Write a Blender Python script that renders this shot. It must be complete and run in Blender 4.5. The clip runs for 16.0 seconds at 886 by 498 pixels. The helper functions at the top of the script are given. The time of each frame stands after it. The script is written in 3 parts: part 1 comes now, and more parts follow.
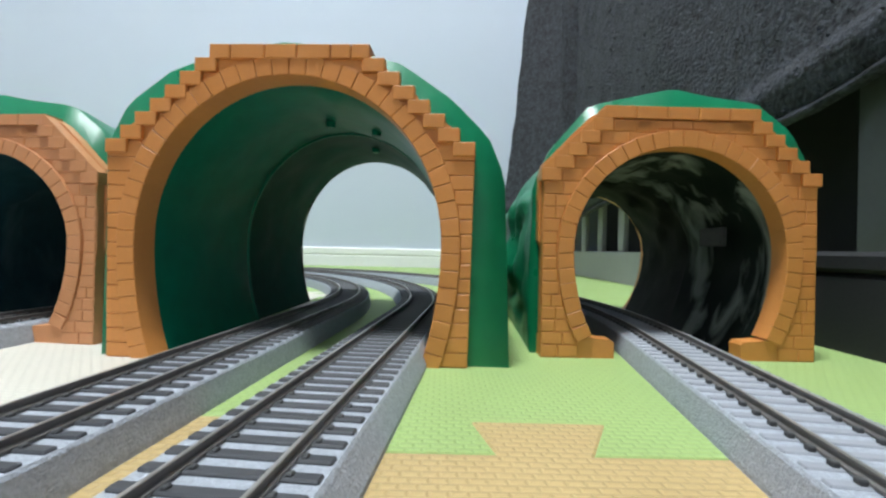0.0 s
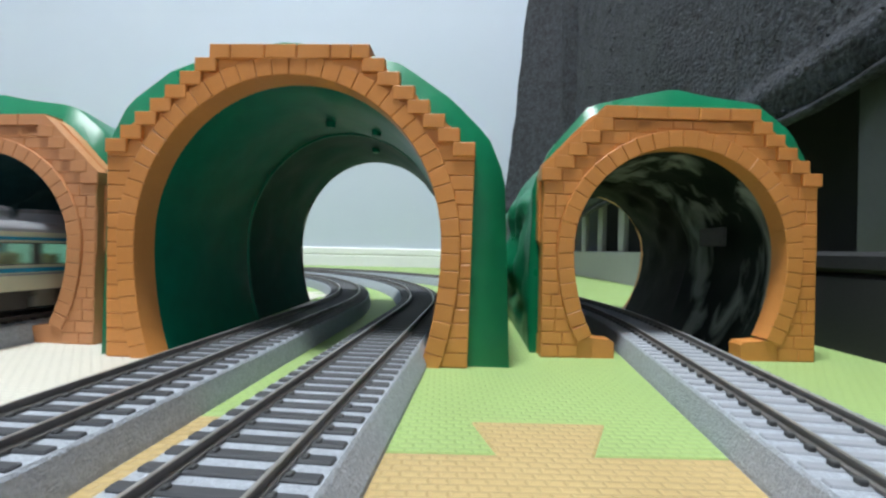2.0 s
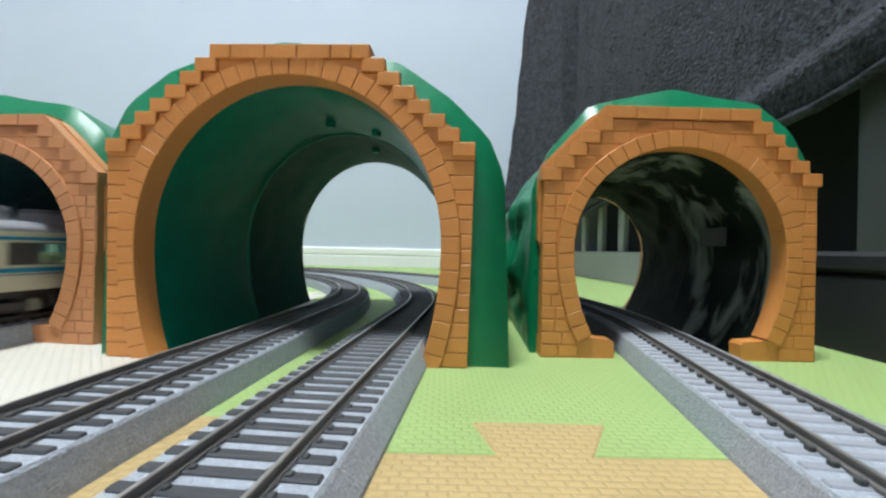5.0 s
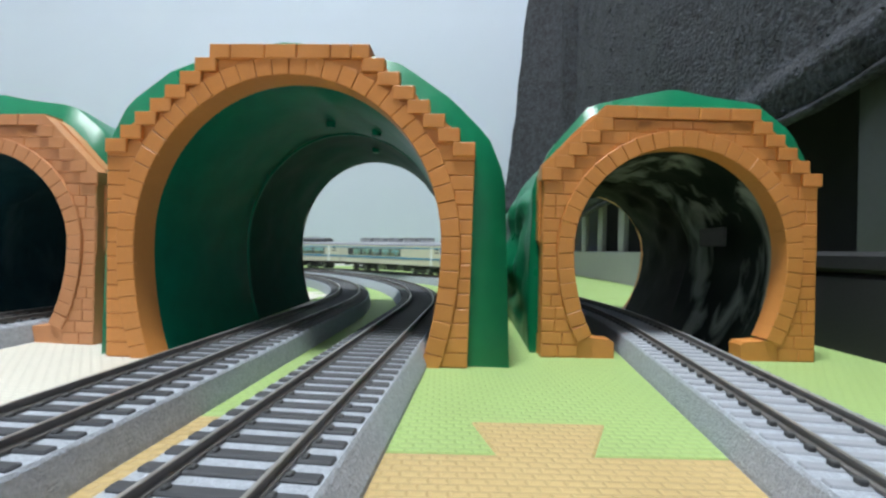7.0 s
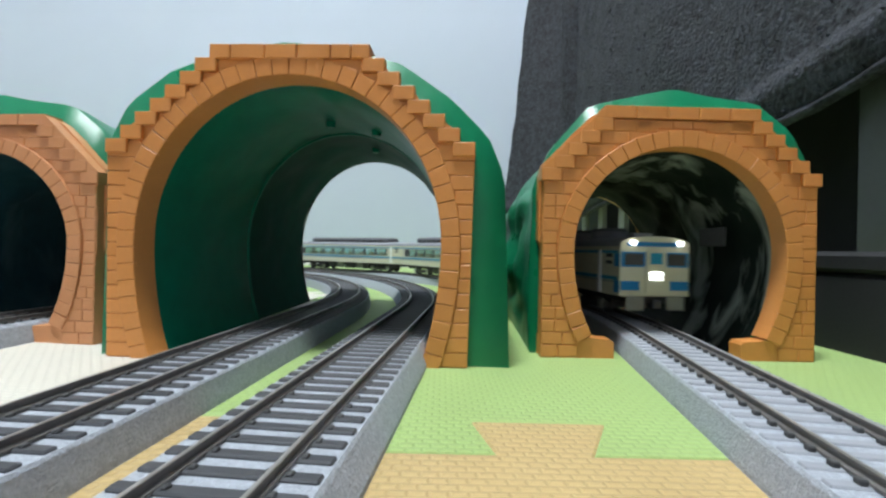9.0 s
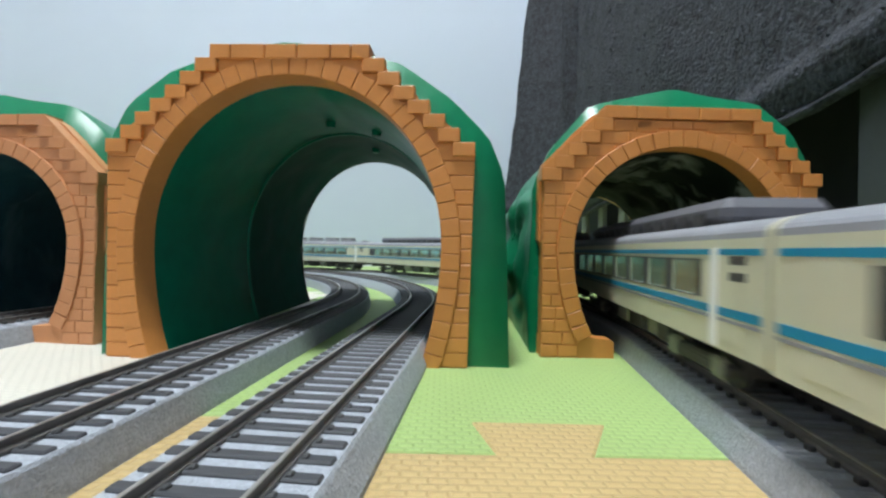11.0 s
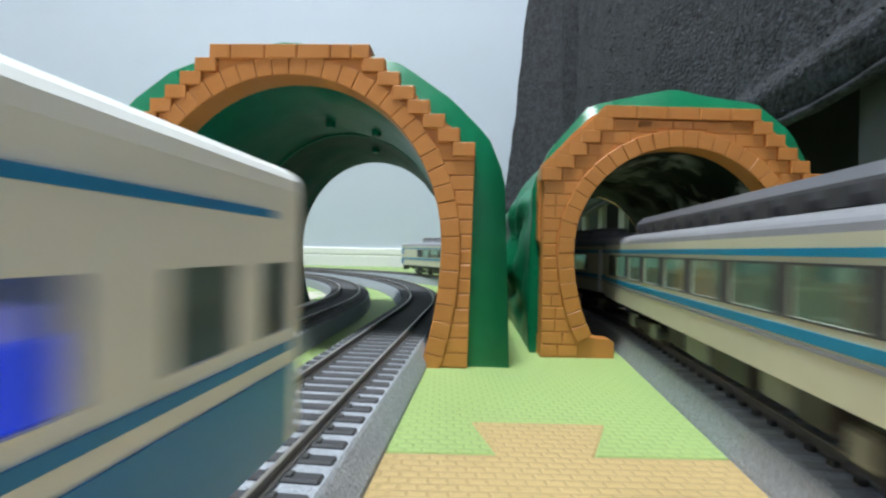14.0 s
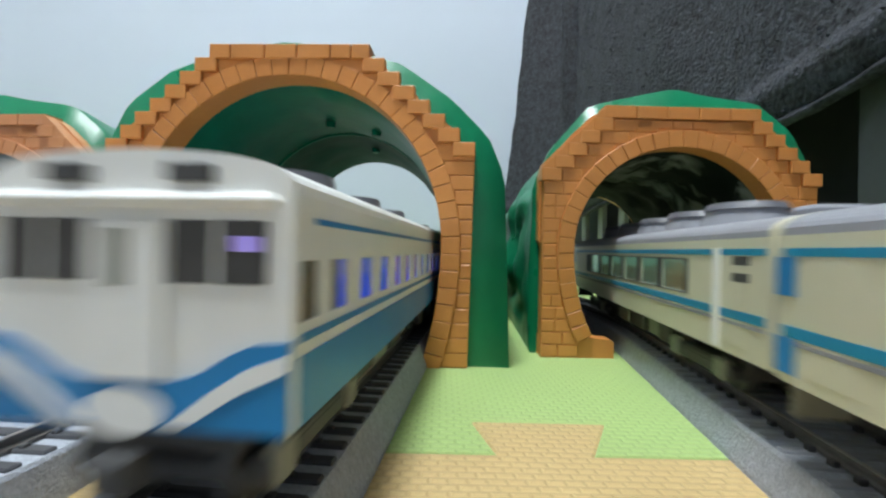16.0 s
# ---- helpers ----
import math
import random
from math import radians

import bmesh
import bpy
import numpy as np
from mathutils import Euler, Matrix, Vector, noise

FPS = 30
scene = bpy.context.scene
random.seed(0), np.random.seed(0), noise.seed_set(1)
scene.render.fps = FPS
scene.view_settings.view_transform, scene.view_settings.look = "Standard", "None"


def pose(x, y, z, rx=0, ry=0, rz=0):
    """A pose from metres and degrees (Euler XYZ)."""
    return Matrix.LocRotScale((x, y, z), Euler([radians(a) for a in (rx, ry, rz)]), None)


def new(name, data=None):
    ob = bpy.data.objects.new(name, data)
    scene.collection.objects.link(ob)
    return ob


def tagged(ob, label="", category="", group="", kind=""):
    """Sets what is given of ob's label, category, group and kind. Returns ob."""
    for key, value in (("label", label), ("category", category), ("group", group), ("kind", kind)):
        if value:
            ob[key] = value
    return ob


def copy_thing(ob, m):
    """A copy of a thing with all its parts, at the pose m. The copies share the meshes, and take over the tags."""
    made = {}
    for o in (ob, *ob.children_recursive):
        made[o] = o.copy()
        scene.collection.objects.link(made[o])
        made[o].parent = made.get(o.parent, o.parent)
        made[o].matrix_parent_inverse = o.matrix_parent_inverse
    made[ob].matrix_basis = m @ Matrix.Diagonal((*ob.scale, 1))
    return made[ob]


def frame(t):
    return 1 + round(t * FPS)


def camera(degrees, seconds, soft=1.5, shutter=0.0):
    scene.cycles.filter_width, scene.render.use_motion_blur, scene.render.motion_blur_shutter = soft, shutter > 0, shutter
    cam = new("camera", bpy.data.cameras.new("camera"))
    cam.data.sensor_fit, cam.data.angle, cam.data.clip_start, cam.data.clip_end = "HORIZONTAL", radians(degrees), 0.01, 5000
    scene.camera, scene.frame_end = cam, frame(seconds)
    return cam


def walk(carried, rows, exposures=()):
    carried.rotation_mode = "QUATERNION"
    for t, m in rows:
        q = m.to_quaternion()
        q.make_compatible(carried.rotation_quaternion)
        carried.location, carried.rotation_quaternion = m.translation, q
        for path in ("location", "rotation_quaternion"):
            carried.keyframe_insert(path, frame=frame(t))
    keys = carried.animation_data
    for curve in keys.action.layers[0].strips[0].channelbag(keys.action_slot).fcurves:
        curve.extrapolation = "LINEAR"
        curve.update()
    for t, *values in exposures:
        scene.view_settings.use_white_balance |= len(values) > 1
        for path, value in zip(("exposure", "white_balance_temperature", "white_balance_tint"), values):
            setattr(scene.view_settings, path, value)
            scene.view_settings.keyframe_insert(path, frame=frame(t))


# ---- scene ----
# A model railway on the floor of a room, at true size. Lengths below are in millimetres unless a name says otherwise.
MM = 0.001
cam = camera(91.78, 16.0, soft=2.4, shutter=0.7)
EYE = pose(0, 0, 0.04247, 90.076, 0, 0) @ pose(0, 0, 0, 0, 0, 1.242)
walk(cam, [(0.0, EYE), (16.0, EYE)], exposures=[(0.0, 0.41), (16.0, 0.41)])

# ---- light ----
world = bpy.data.worlds.new("room_air")
scene.world = world
world.use_nodes = True
world.node_tree.nodes["Background"].inputs[0].default_value = (0.75, 0.85, 1.0, 1)
world.node_tree.nodes["Background"].inputs[1].default_value = 0.12


def lamp(name, x, y, z, size, watts, colour):
    data = bpy.data.lights.new(name, "AREA")
    data.shape, data.size, data.energy, data.color = "DISK", size, watts, colour
    ob = new(name, data)
    ob.matrix_world = pose(x, y, z)
    return ob


lamp("ceiling_lamp_light", -0.28, -0.20, 2.28, 0.42, 27.5, (0.875, 0.95, 0.985))

# ---- materials ----


def material(name, colour, rough=0.5, metal=0.0, vary=0.12, grain=200.0, blot=20.0, bump=0.15, depth=0.0003, glow=0.0, object_vary=0.0, clear=0.0, shine=0.5, island=0.0):
    """Noise of two sizes in tone, roughness and relief; grain and blot are per metre."""
    mat = bpy.data.materials.new(name)
    mat.use_nodes = True
    nt = mat.node_tree
    n, l = nt.nodes, nt.links
    bsdf = n["Principled BSDF"]
    co = n.new("ShaderNodeTexCoord")
    fine, wide = n.new("ShaderNodeTexNoise"), n.new("ShaderNodeTexNoise")
    fine.inputs["Scale"].default_value, wide.inputs["Scale"].default_value = grain, blot
    fine.inputs["Detail"].default_value, wide.inputs["Detail"].default_value = 4, 3
    l.new(co.outputs["Object"], fine.inputs["Vector"])
    l.new(co.outputs["Object"], wide.inputs["Vector"])
    add = n.new("ShaderNodeMath")
    l.new(fine.outputs["Fac"], add.inputs[0])
    l.new(wide.outputs["Fac"], add.inputs[1])
    last = add
    if object_vary:
        info = n.new("ShaderNodeObjectInfo")
        more = n.new("ShaderNodeMath")
        more.operation = "MULTIPLY_ADD"
        l.new(info.outputs["Random"], more.inputs[0])
        more.inputs[1].default_value = object_vary
        l.new(add.outputs[0], more.inputs[2])
        last = more
    if island:
        geo = n.new("ShaderNodeNewGeometry")
        more = n.new("ShaderNodeMath")
        more.operation = "MULTIPLY_ADD"
        l.new(geo.outputs["Random Per Island"], more.inputs[0])
        more.inputs[1].default_value = island
        l.new(last.outputs[0], more.inputs[2])
        last, object_vary = more, island
    span = n.new("ShaderNodeMapRange")
    span.inputs["From Min"].default_value, span.inputs["From Max"].default_value = 0.6, 1.4 + object_vary
    span.inputs["To Min"].default_value, span.inputs["To Max"].default_value = 1 - vary, 1 + vary
    l.new(last.outputs[0], span.inputs["Value"])
    tone = n.new("ShaderNodeVectorMath")
    tone.operation = "SCALE"
    tone.inputs[0].default_value = colour
    l.new(span.outputs[0], tone.inputs["Scale"])
    l.new(tone.outputs[0], bsdf.inputs["Base Color"])
    rr = n.new("ShaderNodeMapRange")
    rr.inputs["From Min"].default_value, rr.inputs["From Max"].default_value = 0.3, 0.7
    rr.inputs["To Min"].default_value, rr.inputs["To Max"].default_value = max(0.02, rough - 0.08), min(1.0, rough + 0.08)
    l.new(wide.outputs["Fac"], rr.inputs["Value"])
    l.new(rr.outputs[0], bsdf.inputs["Roughness"])
    bsdf.inputs["Metallic"].default_value = metal
    bsdf.inputs["Specular IOR Level"].default_value = shine
    if clear:
        bsdf.inputs["Transmission Weight"].default_value = clear
    if bump:
        b = n.new("ShaderNodeBump")
        b.inputs["Strength"].default_value, b.inputs["Distance"].default_value = bump, depth
        l.new(fine.outputs["Fac"], b.inputs["Height"])
        l.new(b.outputs[0], bsdf.inputs["Normal"])
    if glow:
        bsdf.inputs["Emission Color"].default_value = (*colour, 1)
        bsdf.inputs["Emission Strength"].default_value = glow
    return mat


def foam_mat(name, colour, bw=0.0036, bh=0.0022):
    """Soft foam with a pressed weave of small bricks."""
    mat = material(name, colour, 0.62, vary=0.10, grain=900, blot=25, bump=0)
    nt = mat.node_tree
    n, l = nt.nodes, nt.links
    bsdf = n["Principled BSDF"]
    co = n.new("ShaderNodeTexCoord")
    br = n.new("ShaderNodeTexBrick")
    br.inputs["Scale"].default_value = 1.0
    br.inputs["Brick Width"].default_value, br.inputs["Row Height"].default_value = bw, bh
    br.inputs["Mortar Size"].default_value, br.inputs["Mortar Smooth"].default_value = 0.0007, 1.0
    br.inputs["Color1"].default_value = br.inputs["Color2"].default_value = (1, 1, 1, 1)
    br.inputs["Mortar"].default_value = (0, 0, 0, 1)
    l.new(co.outputs["Object"], br.inputs["Vector"])
    b = n.new("ShaderNodeBump")
    b.inputs["Strength"].default_value, b.inputs["Distance"].default_value = 0.5, 0.0006
    l.new(br.outputs["Color"], b.inputs["Height"])
    l.new(b.outputs[0], bsdf.inputs["Normal"])
    mix = n.new("ShaderNodeMix")
    mix.data_type = "RGBA"
    old = bsdf.inputs["Base Color"].links[0].from_socket
    dark = n.new("ShaderNodeVectorMath")
    dark.operation = "SCALE"
    dark.inputs["Scale"].default_value = 0.90
    l.new(old, dark.inputs[0])
    l.new(br.outputs["Color"], mix.inputs[0])
    l.new(dark.outputs[0], mix.inputs[6])
    l.new(old, mix.inputs[7])
    l.new(mix.outputs[2], bsdf.inputs["Base Color"])
    return mat


def rock_mat(name, dark, light, rough=0.35):
    """Vacuum-formed rock: dark plastic with pale streaks and dents."""
    mat = material(name, dark, rough, vary=0.25, grain=160, blot=22, bump=0.25, depth=0.003, shine=0.08)
    nt = mat.node_tree
    n, l = nt.nodes, nt.links
    bsdf = n["Principled BSDF"]
    co = n.new("ShaderNodeTexCoord")
    mp = n.new("ShaderNodeMapping")
    mp.inputs["Scale"].default_value = (1.3, 1.3, 0.4)
    l.new(co.outputs["Object"], mp.inputs["Vector"])
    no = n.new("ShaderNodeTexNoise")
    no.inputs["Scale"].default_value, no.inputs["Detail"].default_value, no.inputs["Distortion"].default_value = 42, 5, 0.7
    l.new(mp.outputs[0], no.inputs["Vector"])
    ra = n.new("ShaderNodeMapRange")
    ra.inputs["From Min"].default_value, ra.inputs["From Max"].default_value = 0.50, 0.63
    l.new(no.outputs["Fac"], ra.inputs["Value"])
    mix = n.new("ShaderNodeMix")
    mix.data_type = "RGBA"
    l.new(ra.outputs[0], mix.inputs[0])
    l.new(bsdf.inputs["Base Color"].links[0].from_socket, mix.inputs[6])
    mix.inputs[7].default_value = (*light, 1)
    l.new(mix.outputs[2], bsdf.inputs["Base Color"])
    b = [q for q in n if q.bl_idname == "ShaderNodeBump"][0]
    l.new(no.outputs["Fac"], b.inputs["Height"])
    return mat


WALL = material("painted_wallpaper", (0.53, 0.585, 0.68), 0.8, vary=0.03, grain=500, blot=6, bump=0.25, depth=0.0005)
BASE_WHITE = material("white_baseboard_vinyl", (0.80, 0.80, 0.79), 0.45, vary=0.04)
CEIL = material("ceiling_paper", (0.8, 0.8, 0.8), 0.9, vary=0.03)
# Unseen floor, made pale so that it bounces more lamp light.
FLOORING = material("pale_floor_boards", (0.46, 0.36, 0.26), 0.45, vary=0.2)
FOAM_GREEN = foam_mat("lime_green_foam", (0.35, 0.487, 0.175))
FOAM_TAN = foam_mat("tan_orange_foam", (0.51, 0.37, 0.168))
FOAM_CREAM = foam_mat("cream_foam", (0.66, 0.63, 0.55))
ORANGE = material("orange_plastic", (0.66, 0.265, 0.068), 0.42, vary=0.07, grain=700, blot=40, bump=0.06, object_vary=0.25)
# Darker copies of the green shell plastic: tunnel shade is put into their colour.
LINING_SHADE = material("shade_darkened_rear_plastic", (0.003, 0.07, 0.046), 0.5, shine=0.03, vary=0.2, grain=120, blot=18, bump=0.1, depth=0.001)
LINING = material("shade_darkened_green_plastic", (0.002, 0.165, 0.098), 0.36, shine=0.07, vary=0.2, grain=120, blot=18, bump=0.1, depth=0.001)
GREEN = material("glossy_green_plastic", (0.006, 0.19, 0.085), 0.33, vary=0.15, grain=120, blot=25, bump=0.12, depth=0.001)
# Blackish rear of the small tunnel, its shade put into the colour.
BLACK_LINING = material("shade_blackened_inner_plastic", (0.010, 0.011, 0.010), 0.7, shine=0.06, vary=0.3, grain=140, blot=20, bump=0.3, depth=0.001)
# Same orange plastic, with the paler, pinker light on it put into the colour.
ORANGE_PINK_LIT = material("pink_lit_orange_plastic", (0.62, 0.275, 0.12), 0.45, vary=0.07, grain=700, blot=40, bump=0.06, object_vary=0.25)
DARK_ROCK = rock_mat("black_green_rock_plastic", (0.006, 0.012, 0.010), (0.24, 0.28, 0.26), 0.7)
TEAL_ROCK = rock_mat("dark_teal_rock_plastic", (0.010, 0.045, 0.055), (0.03, 0.075, 0.085), 0.6)
BALLAST = material("grey_moulded_ballast", (0.375, 0.40, 0.45), 0.9, vary=0.22, grain=1500, blot=620, bump=0.8, depth=0.0006, shine=0.2)
TIE_DARK = material("dark_brown_sleeper_plastic", (0.058, 0.06, 0.068), 0.6, vary=0.2, object_vary=0.3)
TIE_GREY = material("grey_concrete_sleeper_plastic", (0.305, 0.32, 0.35), 0.8, vary=0.15, object_vary=0.2)
RAIL = material("weathered_rail_steel", (0.15, 0.138, 0.13), 0.65, metal=0.1, vary=0.25, grain=300)
RAIL_HEAD = material("polished_rail_head", (0.42, 0.40, 0.38), 0.35, metal=0.6, vary=0.15)
CREAM = material("cream_car_paint", (0.64, 0.62, 0.47), 0.33, vary=0.04, bump=0.02)
WHITE = material("white_car_paint", (0.86, 0.87, 0.85), 0.33, vary=0.04, bump=0.02)
BLUE = material("bright_blue_car_paint", (0.015, 0.22, 0.52), 0.33, vary=0.06, bump=0.02)
TEAL_BLUE = material("teal_blue_stripe_paint", (0.015, 0.26, 0.44), 0.35, vary=0.06, bump=0.02)
ROOF_GREY = material("dark_grey_roof_paint", (0.115, 0.115, 0.13), 0.5, vary=0.12)
ROOF_PALE = material("pale_grey_roof_paint", (0.27, 0.275, 0.30), 0.5, vary=0.08)
UNDER = material("black_underframe_plastic", (0.06, 0.06, 0.062), 0.55, vary=0.2)
UNDER_GREY = material("grey_green_underfloor_box", (0.25, 0.26, 0.225), 0.6, vary=0.2)
GLASS = material("tinted_car_window", (0.62, 0.82, 0.83), 0.06, vary=0.02, bump=0, clear=0.92)
SEAT_TAN = material("tan_seat_cloth", (0.34, 0.19, 0.08), 0.8, vary=0.2)
INSIDE = material("teal_car_interior", (0.16, 0.38, 0.40), 0.6, vary=0.1)
CAR_LAMP = material("lit_car_ceiling", (0.62, 1.0, 0.97), 0.6, vary=0.02, glow=0.6)
BLUE_LIT = material("blue_lit_interior", (0.012, 0.05, 0.72), 0.6, vary=0.6, blot=60, glow=0.6)
VIOLET_LIT = material("violet_lit_interior", (0.42, 0.34, 0.92), 0.6, vary=0.5, blot=50, glow=0.25)
LAMP_WHITE = material("lit_headlamp", (1.0, 1.0, 0.95), 0.3, vary=0.02, glow=4.5)
MARK_WHITE = material("lit_head_sign", (0.92, 1.0, 0.97), 0.3, vary=0.02, glow=5.0)
TUFT = material("charcoal_tufts", (0.088, 0.093, 0.11), 0.95, vary=0.75, grain=300, blot=40, bump=0, shine=0.1, island=1.6)
TOWEL = material("charcoal_pile_blanket", (0.037, 0.039, 0.047), 0.95, vary=0.97, grain=280, blot=90, bump=1.0, depth=0.003)
BOX_AND_SHADE_BLACK = material("black_box_and_bed_shade", (0.018, 0.018, 0.02), 0.8, vary=0.3, grain=900)
# A pale board: the blanket's shade on it is put into this grey.
PANEL_SHADED = material("shade_greyed_board", (0.085, 0.086, 0.09), 0.55, vary=0.08)
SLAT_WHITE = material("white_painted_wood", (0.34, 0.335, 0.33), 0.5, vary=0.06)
LAMP_SHADE = material("ceiling_lamp_diffuser", (0.875, 0.95, 0.985), 0.5, vary=0.01, glow=51.0)

# ---- mesh helpers ----


def part(name, bm, mat, parent=None, label="", smooth=False):
    """Link a bmesh given in millimetres as one mesh object."""
    bmesh.ops.recalc_face_normals(bm, faces=bm.faces)
    me = bpy.data.meshes.new(name)
    bm.to_mesh(me)
    bm.free()
    me.transform(Matrix.Scale(MM, 4))
    me.materials.append(mat)
    if smooth:
        me.polygons.foreach_set("use_smooth", [True] * len(me.polygons))
    ob = new(name, me)
    ob.parent = parent
    if label:
        ob["label"] = label
    return ob


def same(name, mesh_ob, parent, m):
    """Another object on the mesh of mesh_ob."""
    ob = new(name, mesh_ob.data)
    ob.parent = parent
    ob.matrix_basis = m
    return ob


def mmpose(x, y, z, rx=0, ry=0, rz=0):
    return pose(x * MM, y * MM, z * MM, rx, ry, rz)


def thing(name, m, label, category, group="", kind=""):
    ob = new(name)
    ob.empty_display_size = 0.02
    ob.matrix_basis = m
    return tagged(ob, label, category, group, kind)


def box(bm, x0, x1, y0, y1, z0, z1, bevel=0.0):
    vs = [bm.verts.new((x, y, z)) for z in (z0, z1) for y in (y0, y1) for x in (x0, x1)]
    fs = [bm.faces.new([vs[i] for i in q]) for q in ((0, 2, 3, 1), (4, 5, 7, 6), (0, 1, 5, 4), (2, 6, 7, 3), (0, 4, 6, 2), (1, 3, 7, 5))]
    if bevel:
        es = list({e for f in fs for e in f.edges})
        bmesh.ops.bevel(bm, geom=es, offset=bevel, segments=1, affect="EDGES", profile=0.7)
    return vs


def boxed(x0, x1, y0, y1, z0, z1, bevel=0.0):
    bm = bmesh.new()
    box(bm, x0, x1, y0, y1, z0, z1, bevel)
    return bm


def prism(bm, outline, y0, y1):
    """Extrude an outline of (x, z) from y0 to y1."""
    a = [bm.verts.new((x, y0, z)) for x, z in outline]
    b = [bm.verts.new((x, y1, z)) for x, z in outline]
    n = len(outline)
    bm.faces.new(a)
    bm.faces.new(b[::-1])
    for i in range(n):
        bm.faces.new((a[i], b[i], b[(i + 1) % n], a[(i + 1) % n]))


def loft(bm, rings, closed=True, caps=False):
    rows = [[bm.verts.new(p) for p in r] for r in rings]
    n = len(rows[0])
    for a, b in zip(rows, rows[1:]):
        for i in range(n if closed else n - 1):
            j = (i + 1) % n
            bm.faces.new((a[i], a[j], b[j], b[i]))
    if caps:
        bm.faces.new(rows[0][::-1])
        bm.faces.new(rows[-1])
    return rows


# ---- the room ----
def room():
    wall_n = part("wall_north", boxed(-2600, 2200, 0, 100, -10, 2400), WALL)
    wall_n.matrix_basis = mmpose(0, 1000, 0, 0, 0, -1.0)
    tagged(wall_n, "plain pale blue-white papered wall", "wall", kind="structure")
    bm = bmesh.new()
    prism(bm, [(0, -10), (0, 23), (1, 24.2), (2.4, 24.8), (2.4, 26.2), (1, 27.0), (0, 28), (0, 40.0), (2, 43.0), (9, 43.0), (9, -10)], 0, 4600)
    base = part("baseboard", bm, BASE_WHITE)
    base.matrix_basis = mmpose(0, 1000, 0, 0, 0, -1.0) @ mmpose(-2500, -9, 0, 0, 0, 0) @ Matrix(((0, 1, 0, 0), (1, 0, 0, 0), (0, 0, 1, 0), (0, 0, 0, 1)))
    tagged(base, "white grooved baseboard along the wall", "baseboard", kind="structure")
    for name, q in (("wall_west", (-2600, -2500, -2600, 1300)), ("wall_east", (2200, 2300, -2600, 1300)), ("wall_south", (-2600, 2300, -2700, -2600))):
        tagged(part(name, boxed(*q, -10, 2400), WALL), "plain papered room wall", "wall", kind="structure")
    tagged(part("ceiling", boxed(-2700, 2400, -2800, 1500, 2400, 2500), CEIL), "plain white papered ceiling", "ceiling", kind="structure")
    tagged(part("floor", boxed(-2700, 2400, -2800, 1500, -60, -10), FLOORING), "pale wooden floor under the play mats", "floor", kind="structure")
    t = thing("ceiling_lamp", mmpose(-280, -200, 2400), "round white ceiling lamp, switched on", "lamp")
    bm = bmesh.new()
    bmesh.ops.create_cone(bm, cap_ends=True, segments=40, radius1=215, radius2=240, depth=90, matrix=Matrix.Translation((0, 0, -50)))
    part("diffuser", bm, LAMP_SHADE, t)


room()


# ---- the foam play mats ----
def mat_tile(x0, y0, mat, label):
    """A 300 mm interlocking tile: tabs on its north and east edges, notches on the others."""
    def edge(a, b):
        ax, ay = a
        bx, by = b
        L = math.hypot(bx - ax, by - ay)
        ux, uy = (bx - ax) / L, (by - ay) / L
        return [(ax + ux * d - uy * h * 1.0, ay + uy * d + ux * h) for d, h in [(0, 0)] + [(c + o, h) for c in (37.5, 112.5, 187.5, 262.5) for o, h in ((-12.3, 0), (-16.5, 17), (16.5, 17), (8.0, 0))]]
    S = edge((x0, y0), (x0 + 300, y0))
    north = edge((x0, y0 + 300), (x0 + 300, y0 + 300))
    west = [(x0 - (p[1] - y0), y0 + (p[0] - x0)) for p in edge((x0, y0), (x0 + 300, y0))]
    east = [(x + 300, y) for x, y in west]
    ring = S + east[:1] + east[1:] + [(x0 + 300, y0 + 300)] + north[1:][::-1] + [(x0, y0 + 300)] + west[1:][::-1]
    bm = bmesh.new()
    vs = [bm.verts.new((x - x0, y - y0, 0)) for x, y in ring]
    f = bm.faces.new(vs)
    out = bmesh.ops.extrude_face_region(bm, geom=[f])
    bmesh.ops.translate(bm, vec=(0, 0, -10), verts=[v for v in out["geom"] if isinstance(v, bmesh.types.BMVert)])
    top = [e for e in bm.edges if all(abs(v.co.z) < 1e-6 for v in e.verts)]
    bmesh.ops.bevel(bm, geom=top, offset=0.5, segments=1, affect="EDGES")
    bmesh.ops.triangulate(bm, faces=[f for f in bm.faces if len(f.verts) > 4])
    ob = part("foam_mat_tile", bm, mat)
    ob.matrix_basis = mmpose(x0, y0, 0, 0, 0, 0)
    tagged(ob, label, "play mat", "foam tiles")
    return ob


for i in range(-5, 3):
    for j in range(-4, 4):
        x0, y0 = -88 + 300 * i, 89.7 + 300 * j
        if y0 > 980:
            continue
        kind = FOAM_GREEN
        if j < 0:
            kind = FOAM_TAN
        if i < 0 and j == 0:
            kind = FOAM_CREAM
        word = {FOAM_GREEN: "lime green", FOAM_TAN: "tan orange", FOAM_CREAM: "cream white"}[kind]
        mat_tile(x0, y0, kind, word + " interlocking foam mat tile with a woven pattern")

# ---- tracks ----
RAIL_TOP = 10.6


